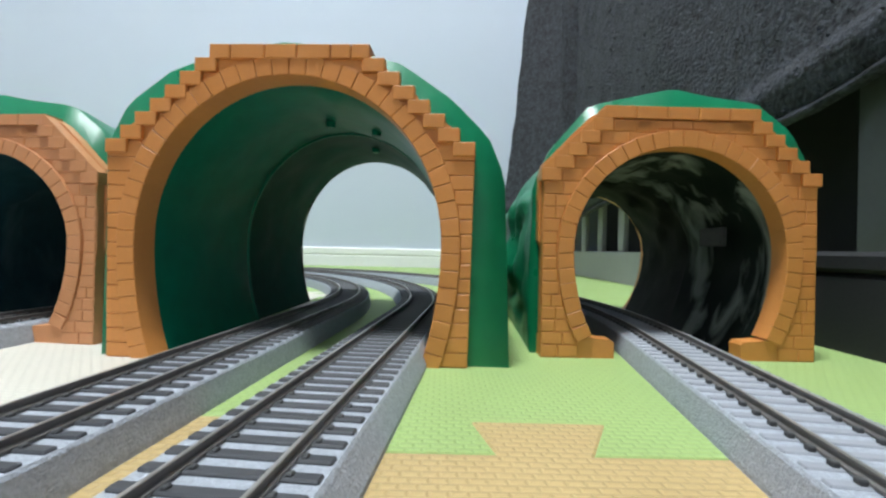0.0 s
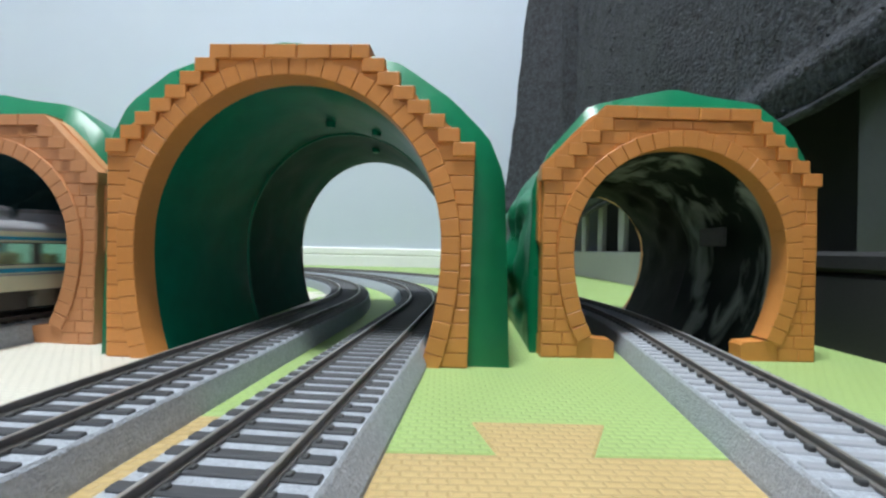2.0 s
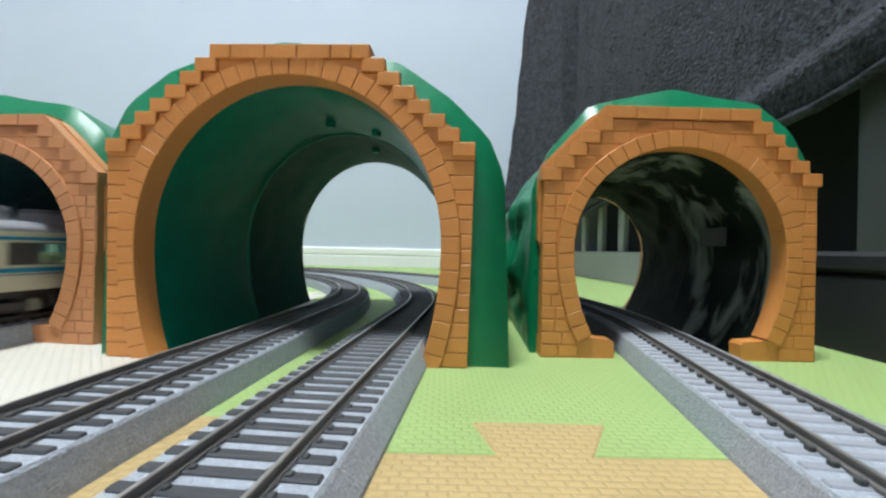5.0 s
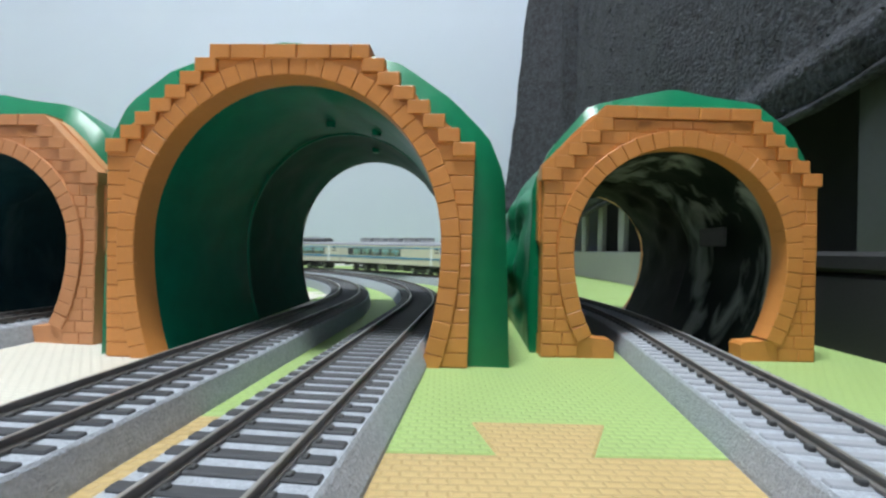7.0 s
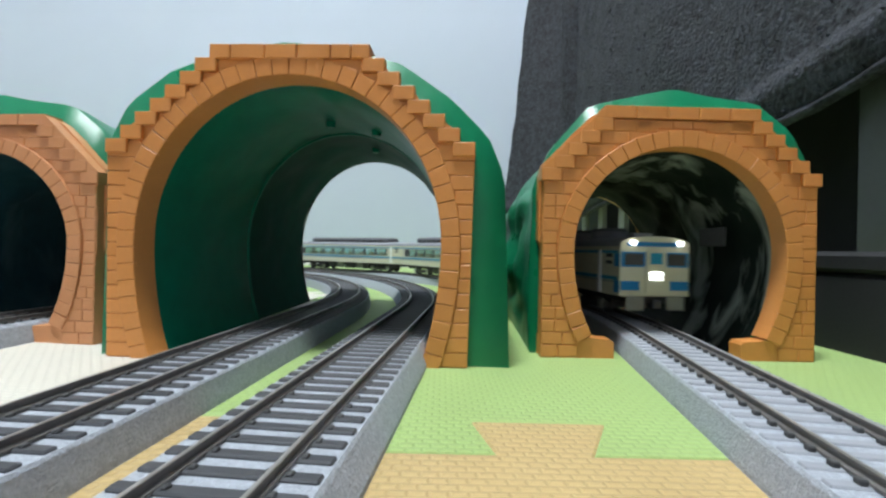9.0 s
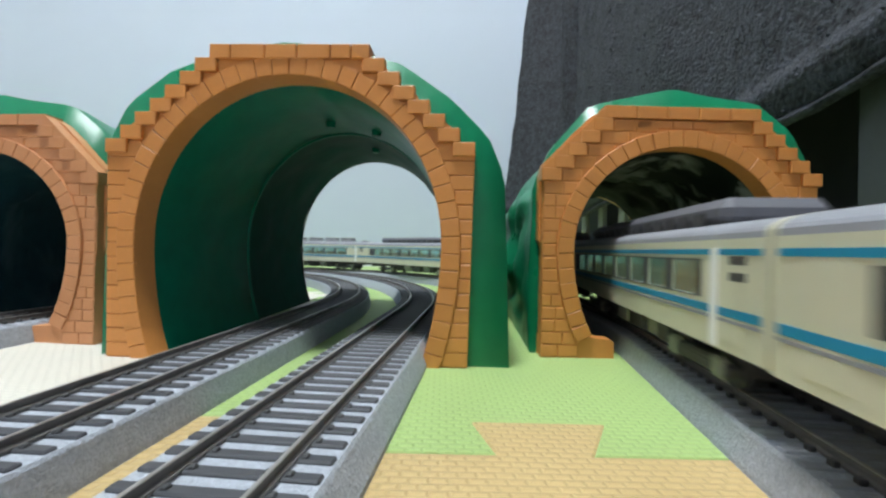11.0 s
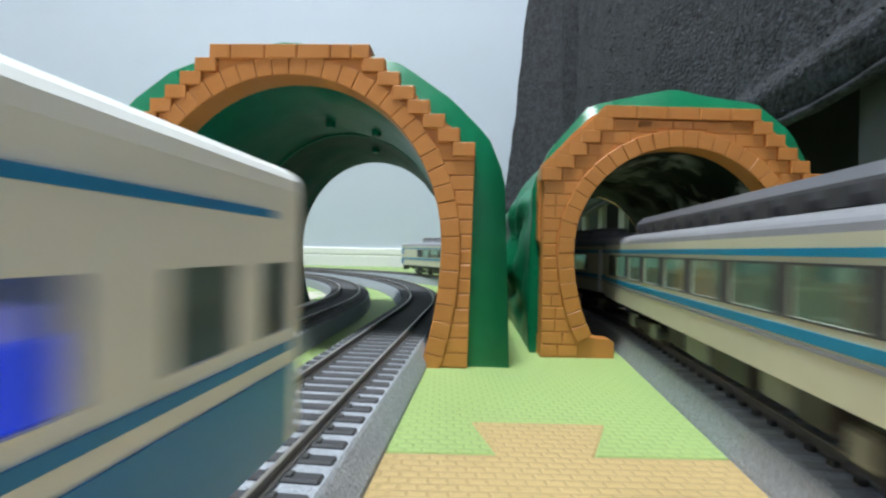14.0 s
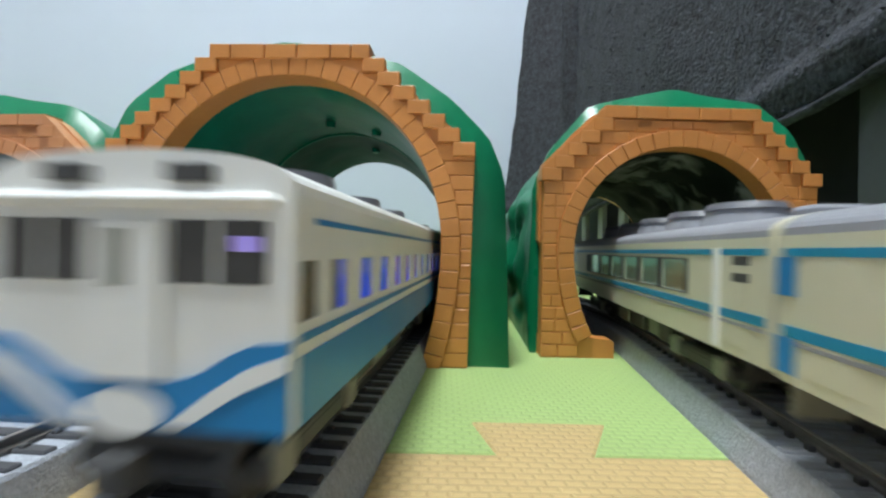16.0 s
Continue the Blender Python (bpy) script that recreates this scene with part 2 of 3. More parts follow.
class Path:
    """A line on the floor: straight before a point, an arc to its left after it, and an arc to the left behind the camera. s = 0 at the point."""

    def __init__(self, x, y, heading, radius, back_radius, straight):
        self.t = math.radians(heading)
        self.p, self.r, self.rb, self.l = (x, y), radius, back_radius, straight

    def at(self, s):
        t = self.t
        d, n = (math.sin(t), math.cos(t)), (math.cos(t), -math.sin(t))
        x, y = self.p
        if s > 0:
            a = min(s / self.r, 3.3)
            rest = s - a * self.r
            cx, cy = x - n[0] * self.r, y - n[1] * self.r
            px = cx + self.r * (n[0] * math.cos(a) + d[0] * math.sin(a))
            py = cy + self.r * (n[1] * math.cos(a) + d[1] * math.sin(a))
            h = t - a
            return px + rest * math.sin(h), py + rest * math.cos(h), h
        if s > -self.l:
            return x + d[0] * s, y + d[1] * s, t
        x, y = x - d[0] * self.l, y - d[1] * self.l
        a = (-s - self.l) / self.rb
        cx, cy = x - n[0] * self.rb, y - n[1] * self.rb
        px = cx + self.rb * (n[0] * math.cos(a) - d[0] * math.sin(a))
        py = cy + self.rb * (n[1] * math.cos(a) - d[1] * math.sin(a))
        return px, py, t + a


PATH_A = Path(-65.8, 241.7, 4.0, 339, 490, 340)
PATH_B = Path(-15.0, 234.5, 5.5, 399, 550, 320)
PATH_C = Path(91.0, 176.4, 8.9, 438, 700, 260)
PATH_D = Path(-174.0, 300.0, 6.0, 230, 380, 390)
TIE_STEP = 5.6


def sweep(bm, path, s0, s1, profile, step=14.0):
    n = max(1, int(round((s1 - s0) / step)))
    rings = []
    for k in range(n + 1):
        x, y, h = path.at(s0 + (s1 - s0) * k / n)
        rings.append([(x + math.cos(h) * u, y - math.sin(h) * u, z) for u, z in profile])
    loft(bm, rings, True, True)


def tie_mesh(grey):
    bm = bmesh.new()
    box(bm, -14.3, 14.3, -1.25, 1.25, 6.5, 8.3 if grey else 8.5, 0.3)
    return bm


TIE_PROTO = {}


def track_section(path, s0, s1, grey, label, near, half):
    t = thing("track_section", Matrix(), label, "model track", "track sections")
    bm = bmesh.new()
    sweep(bm, path, s0 + 0.15, s1 - 0.15, [(-half, 0), (-half + 0.1, 1.2), (-15.1, 7.2), (-14.6, 7.9), (14.6, 7.9), (15.1, 7.2), (half - 0.1, 1.2), (half, 0)])
    part("roadbed", bm, BALLAST, t, "grey speckled ballast roadbed")
    for side in (-1, 1):
        o = side * 7.7
        bm = bmesh.new()
        sweep(bm, path, s0 + 0.2, s1 - 0.2, [(o - 0.75, 8.2), (o - 0.75, 8.7), (o - 0.22, 9.1), (o - 0.22, 9.75), (o - 0.42, 9.95), (o - 0.42, 10.45), (o + 0.42, 10.45), (o + 0.42, 9.95), (o + 0.22, 9.75), (o + 0.22, 9.1), (o + 0.75, 8.7), (o + 0.75, 8.2)])
        r = part("rail", bm, RAIL, t)
        bm = bmesh.new()
        sweep(bm, path, s0 + 0.2, s1 - 0.2, [(o - 0.4, 10.44), (o - 0.32, RAIL_TOP), (o + 0.32, RAIL_TOP), (o + 0.4, 10.44)])
        part("rail_head", bm, RAIL_HEAD, r, "shiny worn rail head")
    count = int(round((s1 - s0) / TIE_STEP))
    if near:
        for k in range(count):
            x, y, h = path.at(s0 + (k + 0.5) * (s1 - s0) / count)
            m = mmpose(x, y, 0, 0, 0, -math.degrees(h))
            if grey not in TIE_PROTO:
                TIE_PROTO[grey] = part("sleeper", tie_mesh(grey), TIE_GREY if grey else TIE_DARK, t)
                TIE_PROTO[grey].matrix_basis = m
                first = TIE_PROTO[grey]
            else:
                first = same("sleeper", TIE_PROTO[grey], t, m)
            for u in (-9.45, 5.95, -5.95, 9.45):
                key = "concrete" if grey else "wooden"
                if key not in TIE_PROTO:
                    w = 0.65 if grey else 0.55
                    TIE_PROTO[key] = part("rail_clip", boxed(-w, w, -w * 1.25, w * 1.25, 8.2, 9.3 if grey else 9.0, 0.2), UNDER, first)
                    TIE_PROTO[key].matrix_basis = mmpose(u, 0, 0)
                else:
                    same("rail_clip", TIE_PROTO[key], first, mmpose(u, 0, 0))
    else:
        bm = bmesh.new()
        for k in range(count):
            x, y, h = path.at(s0 + (k + 0.5) * (s1 - s0) / count)
            vs = box(bm, -14.3, 14.3, -1.25, 1.25, 6.5, 8.6)
            bmesh.ops.transform(bm, verts=vs, matrix=Matrix.Translation((x, y, 0)) @ Matrix.Rotation(-h, 4, "Z"))
        tagged(part("sleepers", bm, TIE_GREY if grey else TIE_DARK, t), kind="stuff")


def track(path, cuts, grey, label, near_from, near_to, half):
    for s0, s1 in zip(cuts, cuts[1:]):
        track_section(path, s0, s1, grey, label, near_from <= s0 and s1 <= near_to, half)


DARK_TRACK = "model track section with dark sleepers on grey ballast"
GREY_TRACK = "model track section with concrete-grey sleepers on grey ballast"
track(PATH_A, [-800, -560, -330, -84, 162, 345, 528, 711, 894], False, DARK_TRACK, -330, 345, 16.2)
track(PATH_B, [-1200, -1000, -750, -500, -246, 0, 220, 480], False, DARK_TRACK, -246, 480, 17.8)
track(PATH_C, [-1240, -990, -740, -490, -240, 6, 252, 498, 744, 990, 1236, 1480, 1730, 1980, 2230, 2480, 2730], True, GREY_TRACK, -240, 252, 16.6)
track(PATH_D, [-1000, -750, -500, -250, 0, 150, 400, 600, 790], True, GREY_TRACK, -250, 150, 16.6)

# ---- tunnels ----


def opening(cx, cz, a, up, down, n=2.0):
    """Half-width of an arched opening: f(angle) gives (x, z); starts at the left foot and ends at the right foot."""
    a0 = math.asin(min(1.0, cz / down))
    left = [(cx - a * math.cos(q), cz - down * math.sin(q)) for q in [a0 * (1 - k / 8) for k in range(8)]]
    arch = [(cx - a * math.cos(q), cz + up * math.sin(q)) for q in [math.pi * k / 44 for k in range(45)]]
    right = [(2 * cx - x, z) for x, z in left[::-1]]
    return left + arch + right


def along(line, d):
    """The point and outward normal at length d of a polyline."""
    for (x0, z0), (x1, z1) in zip(line, line[1:]):
        l = math.hypot(x1 - x0, z1 - z0)
        if d <= l or (x1, z1) == line[-1]:
            f = min(d / l, 1.0)
            return x0 + (x1 - x0) * f, z0 + (z1 - z0) * f, -(z1 - z0) / l, (x1 - x0) / l
        d -= l


def length(line):
    return sum(math.hypot(b[0] - a[0], b[1] - a[1]) for a, b in zip(line, line[1:]))


def hexa(pts2, y0, y1, inset=0.5):
    """A brick with a bevelled face from four (x, z) corners: its face at y0, its root at y1."""
    cx, cz = sum(p[0] for p in pts2) / 4, sum(p[1] for p in pts2) / 4
    size = max(max(abs(p[0] - cx) for p in pts2), 0.1)
    bm = bmesh.new()

    def ring(y, k):
        out = []
        for x, z in pts2:
            dx, dz = cx - x, cz - z
            l = math.hypot(dx, dz)
            out.append((x + dx / l * k, y, z + dz / l * k))
        return out
    loft(bm, [ring(y0, inset * 1.5), ring(y0 + inset * 0.16, inset * 0.85), ring(y0 + inset * 0.5, inset * 0.3), ring(y0 + inset, 0.05), ring(y1, 0.05)], True, True)
    return bm


def brick(t, pts2, y0, y1, jitter=0.0, inset=0.42):
    return part("brick", hexa(pts2, y0 + random.uniform(-jitter, jitter) * 0.5, y1, inset), PORTAL_PAINT.get(t.name, ORANGE), t)


PORTAL_PAINT = {}


def slab(bm, inner, outer, y0, y1):
    """A plate between two open polylines with the same number of points, from y0 to y1."""
    A = [bm.verts.new((x, y0, z)) for x, z in inner]
    B = [bm.verts.new((x, y0, z)) for x, z in outer]
    C = [bm.verts.new((x, y1, z)) for x, z in inner]
    D = [bm.verts.new((x, y1, z)) for x, z in outer]
    for i in range(len(A) - 1):
        bm.faces.new((A[i], A[i + 1], B[i + 1], B[i]))
        bm.faces.new((C[i], D[i], D[i + 1], C[i + 1]))
        bm.faces.new((A[i], C[i], C[i + 1], A[i + 1]))
        bm.faces.new((B[i], B[i + 1], D[i + 1], D[i]))
    for i in (0, -1):
        bm.faces.new((A[i], B[i], D[i], C[i]))


def cast(line, outline):
    """For each point of line the point of a star-shaped outline function outline(angle from the centre) further out."""
    return [outline(x, z) for x, z in line]


def ring_bricks(t, inner, thick, count, y0, y1):
    """The voussoirs round an arch."""
    L = length(inner)
    for k in range(count):
        p = [along(inner, L * (k + q) / count) for q in (0.01, 0.99)]
        quad = [(p[0][0], p[0][1]), (p[1][0], p[1][1]), (p[1][0] + p[1][2] * thick, p[1][1] + p[1][3] * thick), (p[0][0] + p[0][2] * thick, p[0][1] + p[0][3] * thick)]
        brick(t, quad, y0, y1, 0.1, 0.36)


def stepped(cx, half, ztop, steps, dx, dz):
    """The stepped gable's outline half-width at a height."""
    def width(z):
        k = max(0, math.ceil((z - ztop) / dz - 1e-6))
        return half - dx * min(k, steps)
    return width


def hill(t, name, label, outer0, outer1, inner0, inner1, y0, y1, mat_out, mat_in, bumpy, seed, mat_rear=None, rough=0.0):
    """A moulded shell from a front section to a back section, with an outer skin and an inner skin."""
    n, m = len(outer0), 22
    rows_o, rows_i = [], []
    for k in range(m + 1):
        f = k / m
        ro, ri = [], []
        for a, b, c, d in zip(outer0, outer1, inner0, inner1):
            x, z = a[0] + (b[0] - a[0]) * f, a[1] + (b[1] - a[1]) * f
            v = Vector((x * 0.022 + seed, f * 3.2, z * 0.022))
            amp = bumpy * min(1.0, f * 4) * min(1.0, z / 15)
            dd = noise.fractal(v, 1.0, 2.0, 3) * amp + abs(noise.noise(v * 1.9)) * amp
            mid = (outer0[0][0] + outer0[-1][0]) / 2 + ((outer1[0][0] + outer1[-1][0]) - (outer0[0][0] + outer0[-1][0])) / 2 * f
            l = math.hypot(x - mid, z - 30) or 1
            ro.append((x + (x - mid) / l * dd, y0 + (y1 - y0) * f, max(0, z + (z - 30) / l * dd * (z > 1))))
            x, z = c[0] + (d[0] - c[0]) * f, c[1] + (d[1] - c[1]) * f
            g = (noise.noise(Vector((x * 0.05, f * 6, z * 0.05 + seed))) * 0.35 + rough * noise.noise(Vector((x * 0.09, f * 15, z * 0.035 + seed)))) * bumpy * min(1, f * 5) * min(1, z / 20)
            ri.append((x - (x - mid) / 60 * abs(g), y0 + (y1 - y0) * f, z - abs(g) * (z > 40)))
        rows_o.append(ro)
        rows_i.append(ri)
    bm = bmesh.new()
    loft(bm, rows_o, False)
    for r in (0, -1):
        a = [bm.verts.new(p) for p in rows_o[r]]
        b = [bm.verts.new(p) for p in rows_i[r]]
        for i in range(n - 1):
            bm.faces.new((a[i], a[i + 1], b[i + 1], b[i]))
    bmesh.ops.remove_doubles(bm, verts=bm.verts, dist=0.01)
    part(name, bm, mat_out, t, label, smooth=True)
    bm = bmesh.new()
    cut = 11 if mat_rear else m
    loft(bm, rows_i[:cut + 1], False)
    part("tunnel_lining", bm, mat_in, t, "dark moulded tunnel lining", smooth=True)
    # The rear half's darker colour stands in for shade deep in the tunnel.
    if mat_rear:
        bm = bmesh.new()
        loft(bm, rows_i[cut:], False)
        part("rear_lining", bm, mat_rear, t, "rear tunnel lining darkened in its colour for shade", smooth=True)


def resample(line, n):
    L = length(line)
    return [along(line, L * k / (n - 1))[:2] for k in range(n)]


def big_tunnel():
    t = thing("toy_tunnel", mmpose(-57.4, 156.7, 0, 0, 0, -2.49) @ Matrix.Scale(0.99, 4), "wide green plastic toy tunnel with an orange brick portal", "toy tunnel", "toy tunnels")
    inner = opening(0, 44, 57.3, 62, 92)
    width = stepped(0, 69.0, 81.7, 7, 5.6, 5.05)

    def out(x, z):
        # outward along the ray from the arch's middle to the stepped gable
        dx, dz = x, max(z - 44, -44) if z > 44 else 0.0
        if z <= 44:
            return (math.copysign(67.6 + 1.4 * z / 80, x), z)
        k = 1.0
        while k < 3:
            px, pz = dx * k, 44 + dz * k
            if pz > 111.5 or abs(px) > width(pz) - 0.8:
                break
            k += 0.01
        k -= 0.01
        return dx * k, 44 + dz * k
    bm = bmesh.new()
    slab(bm, inner, cast(inner, out), 0.5, 10)
    part("portal", bm, ORANGE, t, "orange plastic brick portal")
    ring_bricks(t, inner, 7.0, 46, -0.9, 4)
    # stepped top course and the cap blocks of each step
    top = [-30.0, -21.8, -9, 3, 15.5, 23, 30.0]
    for a, b in zip(top, top[1:]):
        brick(t, [(a + 0.15, 111.7), (b - 0.15, 111.7), (b - 0.15, 117.0), (a + 0.15, 117.0)], -1.4, 10)
    for a, b in zip([-35 + 10 * k for k in range(7)], [-25 + 10 * k for k in range(7)]):
        brick(t, [(a + 0.15, 108.3), (b - 0.15, 108.3), (b - 0.15, 111.4), (a + 0.15, 111.4)], 0.1, 6, inset=0.3)
    for k in range(7):
        w, z = 69.0 - 5.6 * k, 76.7 + 5.05 * k
        for s in (-1, 1):
            a, b = sorted((s * w, s * (w - 8.2)))
            brick(t, [(a, z), (b, z), (b, z + 5.1), (a, z + 5.1)], -1.3, 10, 0.1)
            ring_x = 57.3 * math.sqrt(max(0, 1 - ((z - 44) / 62) ** 2)) + 7.4 if z < 106 else 0
            if w - 8.4 - ring_x > 3:
                a, b = sorted((s * (w - 8.4), s * ring_x))
                brick(t, [(a, z + 0.2), (b, z + 0.2), (b, z + 4.9), (a, z + 4.9)], 0.0, 6)
    # pillar bricks, running bond
    z, k = 0.4, 0
    while z < 76:
        h = 5.35
        ring_x = 57.3 * math.sqrt(max(0, 1 - ((z + 2.6 - 44) / (92 if z < 41 else 62)) ** 2)) + 6.9
        w = 67.8 + 1.2 * z / 80
        for s in (-1, 1):
            if w - ring_x > 2.0:
                a, b = sorted((s * w, s * ring_x))
                brick(t, [(a, z), (b, z), (b, z + h - 0.25), (a, z + h - 0.25)], -0.2, 6, 0.12)
        z += h
        k += 1
    inn0 = resample(opening(0, 44, 57.6, 62.2, 92), 61)
    inn1 = resample(opening(-2.5, 44, 57.6, 66, 92), 61)
    o0 = resample([(-72, 0), (-71.5, 30), (-71, 60), (-71.5, 80), (-63.5, 96), (-47, 108.5), (-25, 116.5), (-2, 119.8), (20, 117), (41, 111.5), (60, 98.5), (74, 84.5), (80, 70), (81.5, 40), (83, 0)], 61)
    o1 = resample([(-66, 0), (-68, 40), (-66, 70), (-50, 98), (-20, 112), (8, 116), (36, 112), (64, 96), (78, 70), (80, 40), (80, 0)], 61)
    hill(t, "hill", "glossy green moulded hill shell", o0, o1, inn0, inn1, 3, 174, GREEN, LINING, 5.0, 3.0, LINING_SHADE)
    # rough-cut back rim and the moulded pegs and rib inside the roof
    bm = bmesh.new()
    back = opening(-2.5, 44, 57.2, 65.6, 92)
    slab(bm, back, [(x + (x + 2.5) * 0.035, z + (z - 30) * 0.03 if z > 30 else z) for x, z in back], 173, 176)
    part("back_rim", bm, DARK_ROCK, t, "dark brown back rim")
    bm = bmesh.new()
    rib = opening(0, 44, 57.4, 63.6, 92)
    slab(bm, rib, [(x * 0.985, z * 0.99) for x, z in rib], 84, 85.5)
    part("rib", bm, LINING, t)
    for x, y, z in ((-3, 60, 104), (20, 62, 100.5), (8, 120, 105)):
        bm = bmesh.new()
        bmesh.ops.create_cone(bm, cap_ends=True, segments=14, radius1=2.2, radius2=2.6, depth=3, matrix=Matrix.Translation((x, y, z + 1)))
        part("peg", bm, LINING, t)


def small_tunnel(m, label, lining, seed, turn, flush, paint, lift):
    """flush: the side of the gable whose steps are filled up to a straight slope."""
    t = thing("toy_tunnel", m, label, "toy tunnel", "toy tunnels")
    PORTAL_PAINT[t.name] = paint
    inner = opening(0, 44, 43.6, 42.8, 60)
    inner = [p for p in inner if p[1] > 8.2]
    width = stepped(0, 57.5, 77.0, 5, 5.2, 5.2)

    def out(x, z, grow=0.0):
        if z <= 44:
            return (math.copysign(56.2, x), z)
        dx, dz, k = x, z - 44, 1.0
        while k < 3:
            px, pz = dx * k, 44 + dz * k
            if pz > 97.6 or abs(px) > width(pz) - 0.8:
                break
            k += 0.01
        k -= 0.01
        return dx * k, 44 + dz * k

    def diag(x, z):
        if z <= 44:
            return (math.copysign(55.4, x), z)
        dx, dz, k = x, z - 44, 1.0
        while k < 3:
            px, pz = dx * k, 44 + dz * k
            if pz > 101.5 or abs(px) > 57.2 or abs(px) * 26 + (pz - 77.5) * 25 > 57.4 * 26:
                break
            k += 0.01
        return dx * k, 44 + dz * k
    bm = bmesh.new()
    slab(bm, inner, cast(inner, out), 0.6, 4)
    slab(bm, inner, cast(inner, diag), 4, 8)
    part("portal", bm, paint, t, "orange plastic brick portal")
    for s in (-1, 1):
        x = inner[-1][0]
        prof = [(56.2, 0), (56.2, 8.3), (x, 8.3), (x - 3, 7.9), (27.6, 7.6), (26.2, 6.4), (26.2, 0)]
        bm = bmesh.new()
        prism(bm, [(s * a, b) for a, b in prof], 0.6, 8)
        part("foot", bm, paint, t)
    ring_bricks(t, inner, 6.8, 36, -0.7, 4)
    top = [-32 + 12.8 * k for k in range(6)]
    for a, b in zip(top, top[1:]):
        brick(t, [(a + 0.08, 98.0), (b - 0.08, 98.0), (b - 0.08, 103.0), (a + 0.08, 103.0)], -0.7, 7.5, inset=0.4)
    for a, b in zip([-28 + 8 * k for k in range(7)], [-20 + 8 * k for k in range(7)]):
        brick(t, [(a + 0.15, 94.2), (b - 0.15, 94.2), (b - 0.15, 97.6), (a + 0.15, 97.6)], 0.2, 6, inset=0.3)
    for k in range(5):
        w, z = 57.5 - 5.2 * k, 71.9 + 5.2 * k
        for s in (-1, 1):
            a, b = sorted((s * w, s * (w - 8.0)))
            brick(t, [(a, z), (b, z), (b, z + 5.2), (a, z + 5.2)], -0.8, 4, 0.1)
            ring_x = 43.6 * math.sqrt(max(0, 1 - ((z - 44) / 42.8) ** 2)) + 7.6 if z < 86 else 10
            if w - 8.4 - ring_x > 2:
                n = max(1, int((w - 8.4 - ring_x) / 9))
                for q in range(n):
                    u0, u1 = ring_x + (w - 8.2 - ring_x) * q / n, ring_x + (w - 8.2 - ring_x) * (q + 1) / n
                    a, b = sorted((s * u0, s * (u1 - 0.25)))
                    brick(t, [(a, z + 0.2), (b, z + 0.2), (b, z + 4.9), (a, z + 4.9)], 0.2, 6)
    for k in range(5):
        w, z = 57.5 - 5.2 * k, 71.9 + 5.2 * k
        a = [(w, z + 5.2), (w - 5.2, z + 5.2), (w - 5.2, z + 10.2)]
        bm = bmesh.new()
        prism(bm, [(flush * x, y) for x, y in a], -0.6, 4)
        part("gable_wedge", bm, paint, t)
    z, k = 0.4, 0
    while z < 71:
        h = 5.1
        ring_x = 43.6 * math.sqrt(max(0, 1 - ((z + 2.5 - 44) / (60 if z < 41 else 42.8)) ** 2)) + 7.0
        if z < 8:
            ring_x = 41
        for s in (-1, 1):
            span = 56.4 - ring_x
            cut = [0, 1.0] if span < 8 else [0, 0.45 + 0.12 * (k % 2), 1.0]
            for c0, c1 in zip(cut, cut[1:]):
                a, b = sorted((s * (56.4 - span * c0 - 0.1), s * (56.4 - span * c1 + 0.1)))
                if b - a > 1.2:
                    brick(t, [(a, z), (b, z), (b, z + h - 0.25), (a, z + h - 0.25)], 0.1, 6, 0.1)
        z += h
        k += 1
    full0, full1 = opening(0, 44, 43.9, 43.0, 60), opening(turn, 44, 43.6, 43.0, 60)
    inn0, inn1 = resample(full0, 61), resample(full1, 61)
    o0 = resample([(-59, 0), (-59.5, 40), (-59, 72), (-52, 86), (-36, 103), (-20, 106.5), (0, 110.5), (14, 108), (36, 105.5), (51, 95), (60, 80), (59.5, 40), (58, 0)], 61)
    o1 = resample([(-62 + turn, 0), (-66 + turn, 30), (-60 + turn, 62), (-42 + turn, 84), (-18 + turn, 92), (4 + turn, 94), (26 + turn, 91), (48 + turn, 78), (58 + turn, 50), (58 + turn, 0)], 61)
    o0, o1 = ([(x, z + max(0.0, z - 80) * lift) for x, z in o] for o in (o0, o1))
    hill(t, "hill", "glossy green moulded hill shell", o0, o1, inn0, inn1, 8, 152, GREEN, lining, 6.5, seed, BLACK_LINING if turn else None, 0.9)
    bm = bmesh.new()
    back = opening(turn, 44, 43.4, 42.6, 60)
    slab(bm, back, [((x - turn) * 1.04 + turn, z + (z - 30) * 0.04 if z > 30 else z) for x, z in back], 151, 155)
    part("back_rim", bm, paint, t, "orange back rim in shade")
    plaque = boxed(40.4, 42.2, 34, 54, 47.5, 57.0, 0.5)
    for z in (49.5, 52.0, 54.5):
        box(plaque, 39.9, 40.5, 36, 52, z - 0.5, z + 0.5)
    part("plaque", plaque, UNDER, t, "dark moulded plaque with plain bars")
    return t


big_tunnel()
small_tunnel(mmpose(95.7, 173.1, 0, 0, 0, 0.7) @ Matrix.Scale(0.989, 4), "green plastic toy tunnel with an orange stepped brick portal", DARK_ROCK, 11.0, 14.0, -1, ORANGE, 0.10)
small_tunnel(mmpose(-197.0, 181.5, 0, 0, 0, -5.16) @ Matrix.Diagonal((0.96, 0.96, 0.925, 1)), "green toy tunnel with an orange portal on cream mat", TEAL_ROCK, 29.0, 0.0, 1, ORANGE_PINK_LIT, 0.16)


